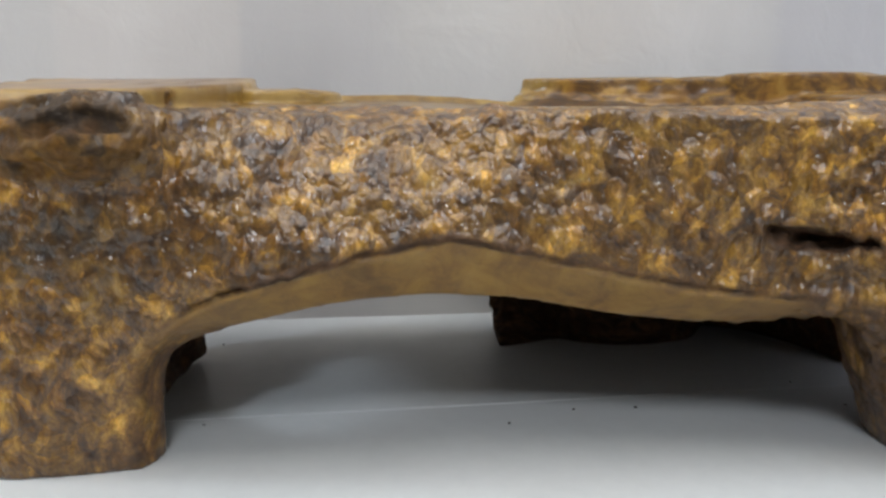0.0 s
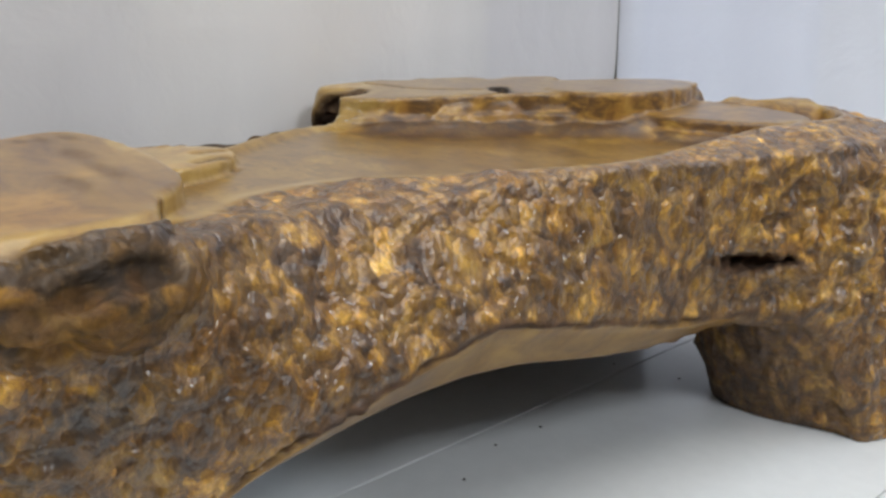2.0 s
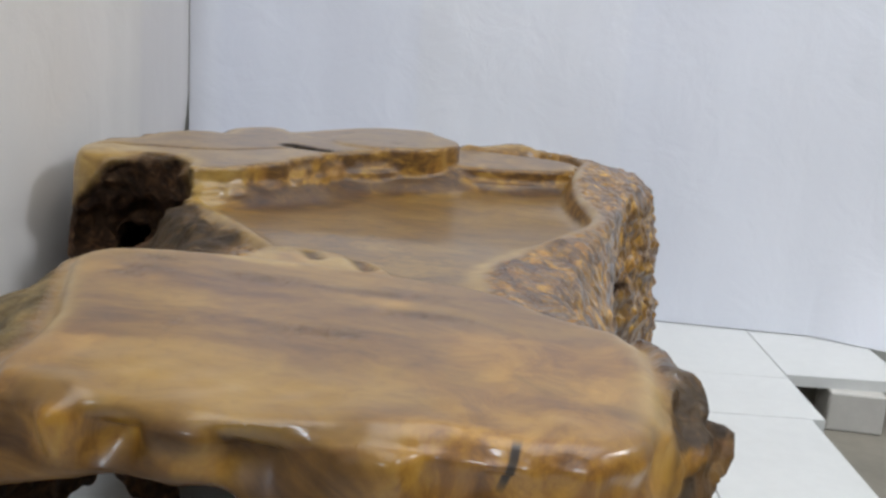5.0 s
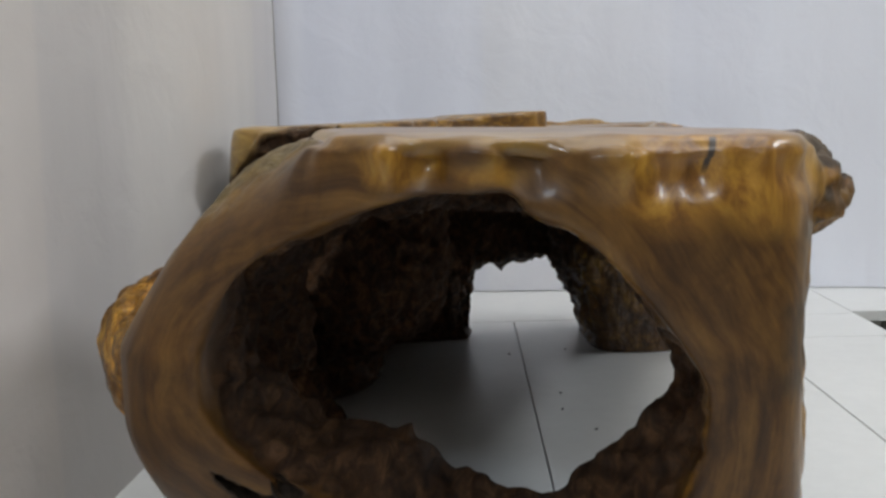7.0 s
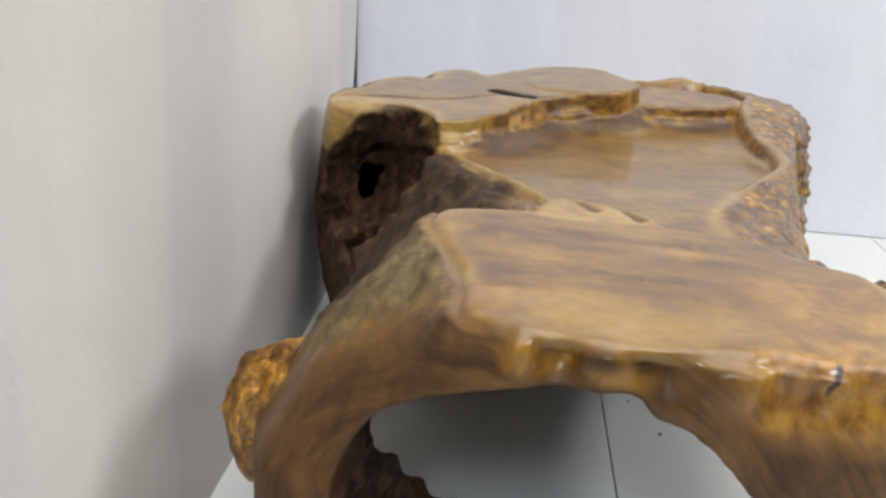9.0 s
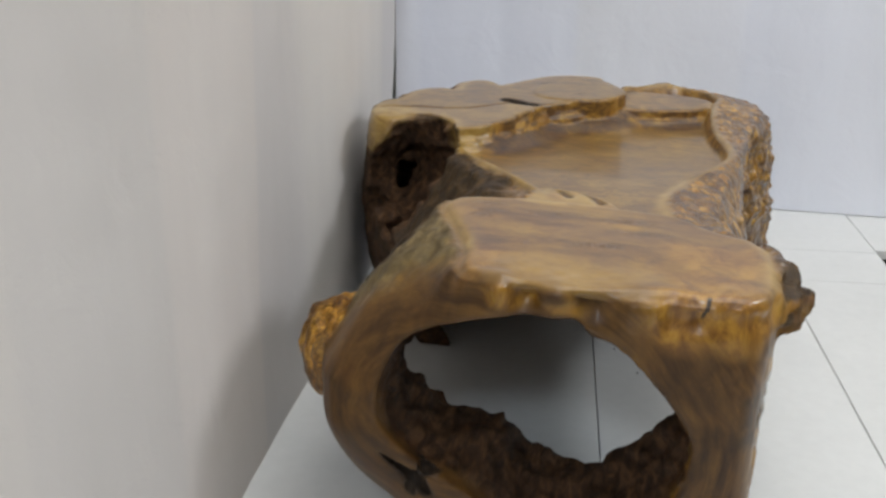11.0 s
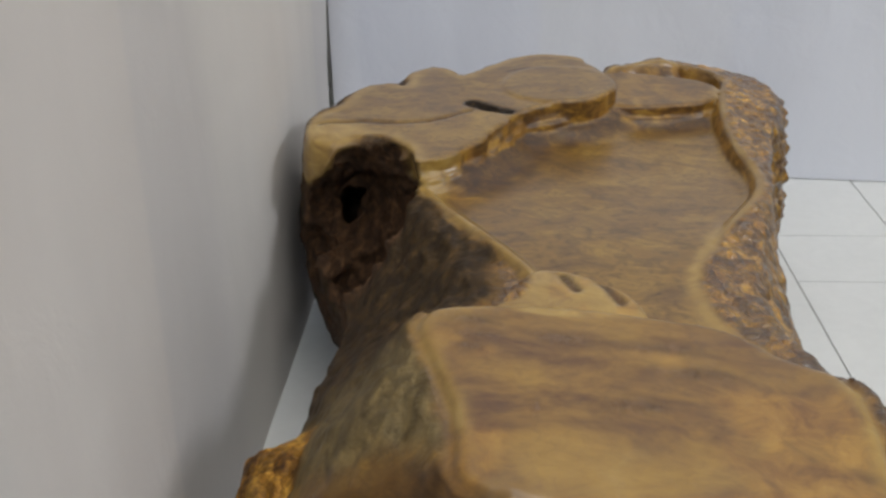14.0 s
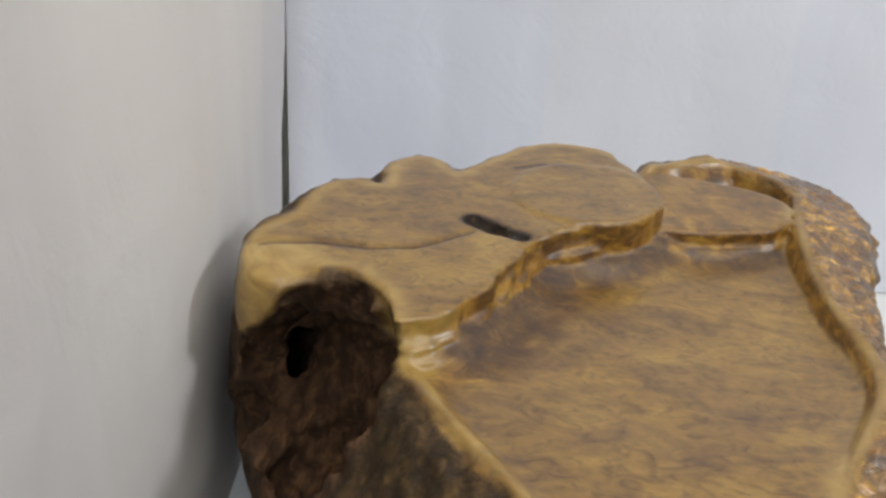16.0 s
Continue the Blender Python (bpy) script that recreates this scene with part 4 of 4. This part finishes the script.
rags = 1.1 * vnoise(vx - 0.25 * vy, along, vz + 0.35 * vy, 17, 6) - 0.8 * np.abs(vnoise(vx - 0.25 * vy, along, vz + 0.35 * vy, 36, 7)) + 0.35 * vnoise(vx, vy, vz, 70, 3)
move = 0.0040 * bark * (1 - 0.6 * inner_leg) * (1 - 0.7 * leg_front) * (1 + 1.6 * step(0.85, 1.1, vy) * (1 - step(0.35, 0.39, vz))) * knobs + knot * (0.008 * vnoise(vx, vy * 0.6, vz, 55, 9) - 0.005 * np.abs(vnoise(vx, vy, vz, 105, 9))) + 0.0045 * flank * furrow + 0.016 * in_hollow * dark * rags * (1 - step(0.3, 0.6, sawn)) * (1 - inner_leg) * (1 - 0.7 * leg_face)
move += (0.019 * vnoise(vx, vy * 0.3, vz * 0.25, 30, 8) + 0.006 * vnoise(vx, vy, vz * 0.5, 62, 8)) * (1 - step(0.13, 0.18, vy)) * step(0.372, 0.405, vz) * (1 - 0.85 * up) * step(-0.02, 0.03, vx)

def line_distance(points):
    best = np.full(len(vx), 9.0)
    for (ax, ay), (bx, by) in zip(points, points[1:]):
        ex, ey = bx - ax, by - ay
        t = np.clip(((vx - ax) * ex + (vy - ay) * ey) / (ex * ex + ey * ey), 0, 1)
        best = np.minimum(best, np.hypot(vx - ax - ex * t, vy - ay - ey * t))
    return best


# dark seam in the raised tier, slots in the ledge, stains in the slab
slot = np.exp(-(line_distance([(-0.050, 1.209), (-0.030, 1.222), (-0.015, 1.230)]) / 0.0055) ** 4) * top
spikes = np.exp(-(np.minimum.reduce([np.hypot(vx - sx, vy - sy) for sx, sy in ((-0.105, 1.222), (-0.074, 1.268), (-0.046, 1.300))]) / 0.008) ** 4) * step(0.40, 0.41, vz)
seam = np.exp(-((line_distance([(-0.32, 0.92), (-0.263, 0.94), (-0.20, 0.936), (-0.15, 0.947), (-0.12, 0.972), (-0.09, 1.0)]) + 0.002 * wob) / 0.0045) ** 2) * top * step(0.42, 0.425, vz)
slots = np.exp(-(np.minimum(line_distance([(0.082, 0.50), (0.098, 0.465)]), line_distance([(0.126, 0.492), (0.148, 0.443)])) / 0.007) ** 4) * top
stain = np.zeros(len(vx))
for cx, cy, rx, ry in ((-0.005, 0.363, 0.030, 0.010), (-0.002, 0.335, 0.024, 0.006), (-0.005, 0.312, 0.016, 0.006), (0.084, 0.342, 0.030, 0.012), (0.162, 0.238, 0.030, 0.012),
                       (0.07, 0.221, 0.004, 0.012), (0.19, 0.34, 0.05, 0.012), (0.052, 1.098, 0.012, 0.010), (0.08, 1.086, 0.006, 0.007), (0.225, 0.30, 0.04, 0.010)):
    stain = np.maximum(stain, np.exp(-(((vx - cx) / rx) ** 2 + ((vy - cy) / ry) ** 2) * (1 + 0.5 * wob)))
stain *= top
plat_d, lobe_dd = sample(d_plateau, verts), sample(d_lobe, verts)
stain_w = (0.034 + 0.024 * (1 - step(0.0, 0.10, vx)) + 0.012 * wob)
amber = np.exp(-(np.clip(np.minimum(plat_d - 0.020, lobe_dd - 0.012), 0, 1) / np.maximum(stain_w, 0.008)) ** 4) * (1 - step(0.402, 0.416, vz)) * step(0.36, 0.365, vz) * (1 - step(-0.03, -0.012, rim_d) * (1 - step(1.20, 1.25, vy))) * step(-0.10, -0.085, vx)
amber = np.clip(0.9 * amber + 0.9 * cliff * (1 - up) * step(-0.10, -0.07, vx) * step(0.75, 0.8, vy), 0, 1)
tray_stain = np.clip(amber * up * step(-1.2, -0.1, wob), 0, 1) * (vy > 0.76) * step(0.002, 0.010, lobe_dd) * step(0.000, 0.006, plat_d)
drips = front_zone * (1 - up) * step(0.385, 0.405, vz + 0.012 * wob) * step(-0.01, 0.03, vx)
corner = step(0.19, 0.27, vx + 0.02 * wob) * (1 - step(0.15, 0.23, vy + 0.02 * wob)) * step(0.345, 0.385, vz + 0.012 * wob) * (1 - top * step(0.115, 0.14, vy))
orange = np.clip(np.maximum(corner, 0.75 * drips * step(-0.3, 0.4, wob)), 0, 1) * (1 - knot)
# on the cliff faces the orange flecks are painted golden glints
orange = np.maximum.reduce([orange, 0.38 * sawn, 0.7 * knot * step(-0.2, 0.3, -wob) * (1 - dark), 0.6 * cliff * (1 - up) * step(0.1, 0.5, wob) * step(0.75, 0.8, vy)])
on_ledge = (1 - step(-0.008, 0.004, ledge_d)) * step(0.37, 0.39, vz) * top
on_slab = top * (1 - step(-0.012, 0.0, sample(d_slab, verts))) * (1 - np.clip(sap_rim, 0, 1))
orange = np.maximum.reduce([orange, 0.5 * on_ledge * step(-0.2, 0.5, vnoise(vx * 2, vy * 0.7, vz, 40, 15)), 0.5 * on_slab * step(0.0, 0.55, vnoise(vx * 0.6, vy, vz, 15, 16) + 0.4 * vnoise(vx, vy, vz, 45, 17) + 0.3 * (1 - step(0.15, 0.30, vy)))])
amber = np.maximum(amber, 0.65 * knot)
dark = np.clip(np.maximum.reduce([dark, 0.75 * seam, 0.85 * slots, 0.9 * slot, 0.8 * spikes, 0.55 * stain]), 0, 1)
move -= 0.003 * seam + 0.004 * slots
move *= step(0.004, 0.02, vz)
verts = verts + nrm * move[:, None]
verts[:, 2] = np.maximum(verts[:, 2], 0.0003)
nrm = normals(verts, quads)

# parts: the levels of the top, the end face, the bark sides, the hollow, the legs
centre = verts[quads].mean(1)
mean = lambda a: a[quads].mean(1)
f_top, f_dark, f_front = mean(top), mean(np.maximum(in_hollow * (1 - sawn), 0)), mean(front_zone)
is_top = (f_top > 0.5) | ((mean(cliff) > 0.5) & (centre[:, 2] > 0.372) & (mean(rim_d) < -0.003) & (f_dark < 0.5))
is_hollow = (f_dark > 0.5) & ~is_top
kind = np.full(len(quads), 4)
kind[centre[:, 0] < 0.0] = 5
kind[(f_front > 0.5)] = 6
kind[(centre[:, 2] < 0.17) & (centre[:, 1] > 1.02) & (centre[:, 0] > 0.12)] = 7
kind[(centre[:, 2] < 0.17) & (centre[:, 1] > 0.76) & (centre[:, 0] < -0.05)] = 8
kind[(mean(burl) > 0.5)] = 9
kind[(mean(knot) > 0.5)] = 10
kind[is_hollow] = 11
lobe_f = sample(d_lobe, centre) < 0.014
plat_f = sample(d_plateau, centre) < 0.016
kind[is_top] = 1
kind[is_top & (centre[:, 1] < 0.41) & (sample(d_slab, centre) < 0.004)] = 0
kind[is_top & lobe_f] = 3
kind[is_top & plat_f] = 2
PART_NAMES = {0: ("lower_top", "polished amber heartwood slab with pale sapwood rim"), 1: ("carved_tray", "polished hollowed tray with figured grain"),
              2: ("raised_top", "polished raised tier with a small natural hole"), 3: ("side_tier", "polished small stepped tier"),
              4: ("bark_side", "knobbly lacquered golden-brown burl bark"), 5: ("smoothed_flank", "dark grey-brown weathered flank"),
              6: ("end_face", "smooth tan end ring around the hollow"), 7: ("leg", "thick bark-covered leg"), 8: ("leg", "dark weathered leg"),
              9: ("burl", "knobbly yellow-brown burl"), 10: ("knot", "black rotten knot with shiny edges"), 11: ("hollow", "dark ragged inside of the hollow stump")}

table = tagged(new("coffee_table"), "lacquered hollow teak root coffee table with stepped carved top", "coffee table")
for code, (name, label) in PART_NAMES.items():
    faces = quads[kind == code]
    if not len(faces):
        continue
    used, flat = np.unique(faces, return_inverse=True)
    faces = flat.reshape(-1, 4)
    me = bpy.data.meshes.new(name)
    me.vertices.add(len(used))
    me.vertices.foreach_set("co", verts[used].astype(np.float32).ravel())
    me.loops.add(faces.size)
    me.loops.foreach_set("vertex_index", faces.astype(np.int32).ravel())
    me.polygons.add(len(faces))
    me.polygons.foreach_set("loop_start", np.arange(0, faces.size, 4, dtype=np.int32))
    me.update(calc_edges=True)
    me.polygons.foreach_set("use_smooth", np.ones(len(faces), bool))
    for key, mask in (("bark", bark), ("dark", dark), ("sap", sap), ("flank", flank), ("amber", amber), ("near", nearness), ("face", face), ("pale", pale), ("fissure", fissure), ("split", split_on), ("ring", ring), ("gold", 0.8 * burl), ("blackened", blackened), ("knot", knot), ("orange", orange), ("soak", 0.9 * tray_stain), ("polish", np.clip(np.maximum.reduce([top * (1 - 0.95 * amber), 0.05 * knot, 0.4 * orange * (1 - knot)]), 0, 1))):
        me.attributes.new(key, "FLOAT", "POINT").data.foreach_set("value", mask[used].astype(np.float32))
    me.normals_split_custom_set_from_vertices(nrm[used].astype(np.float32).tolist())
    me.materials.append(WOOD)
    ob = new(name, me)
    ob.parent = table
    tagged(ob, label)
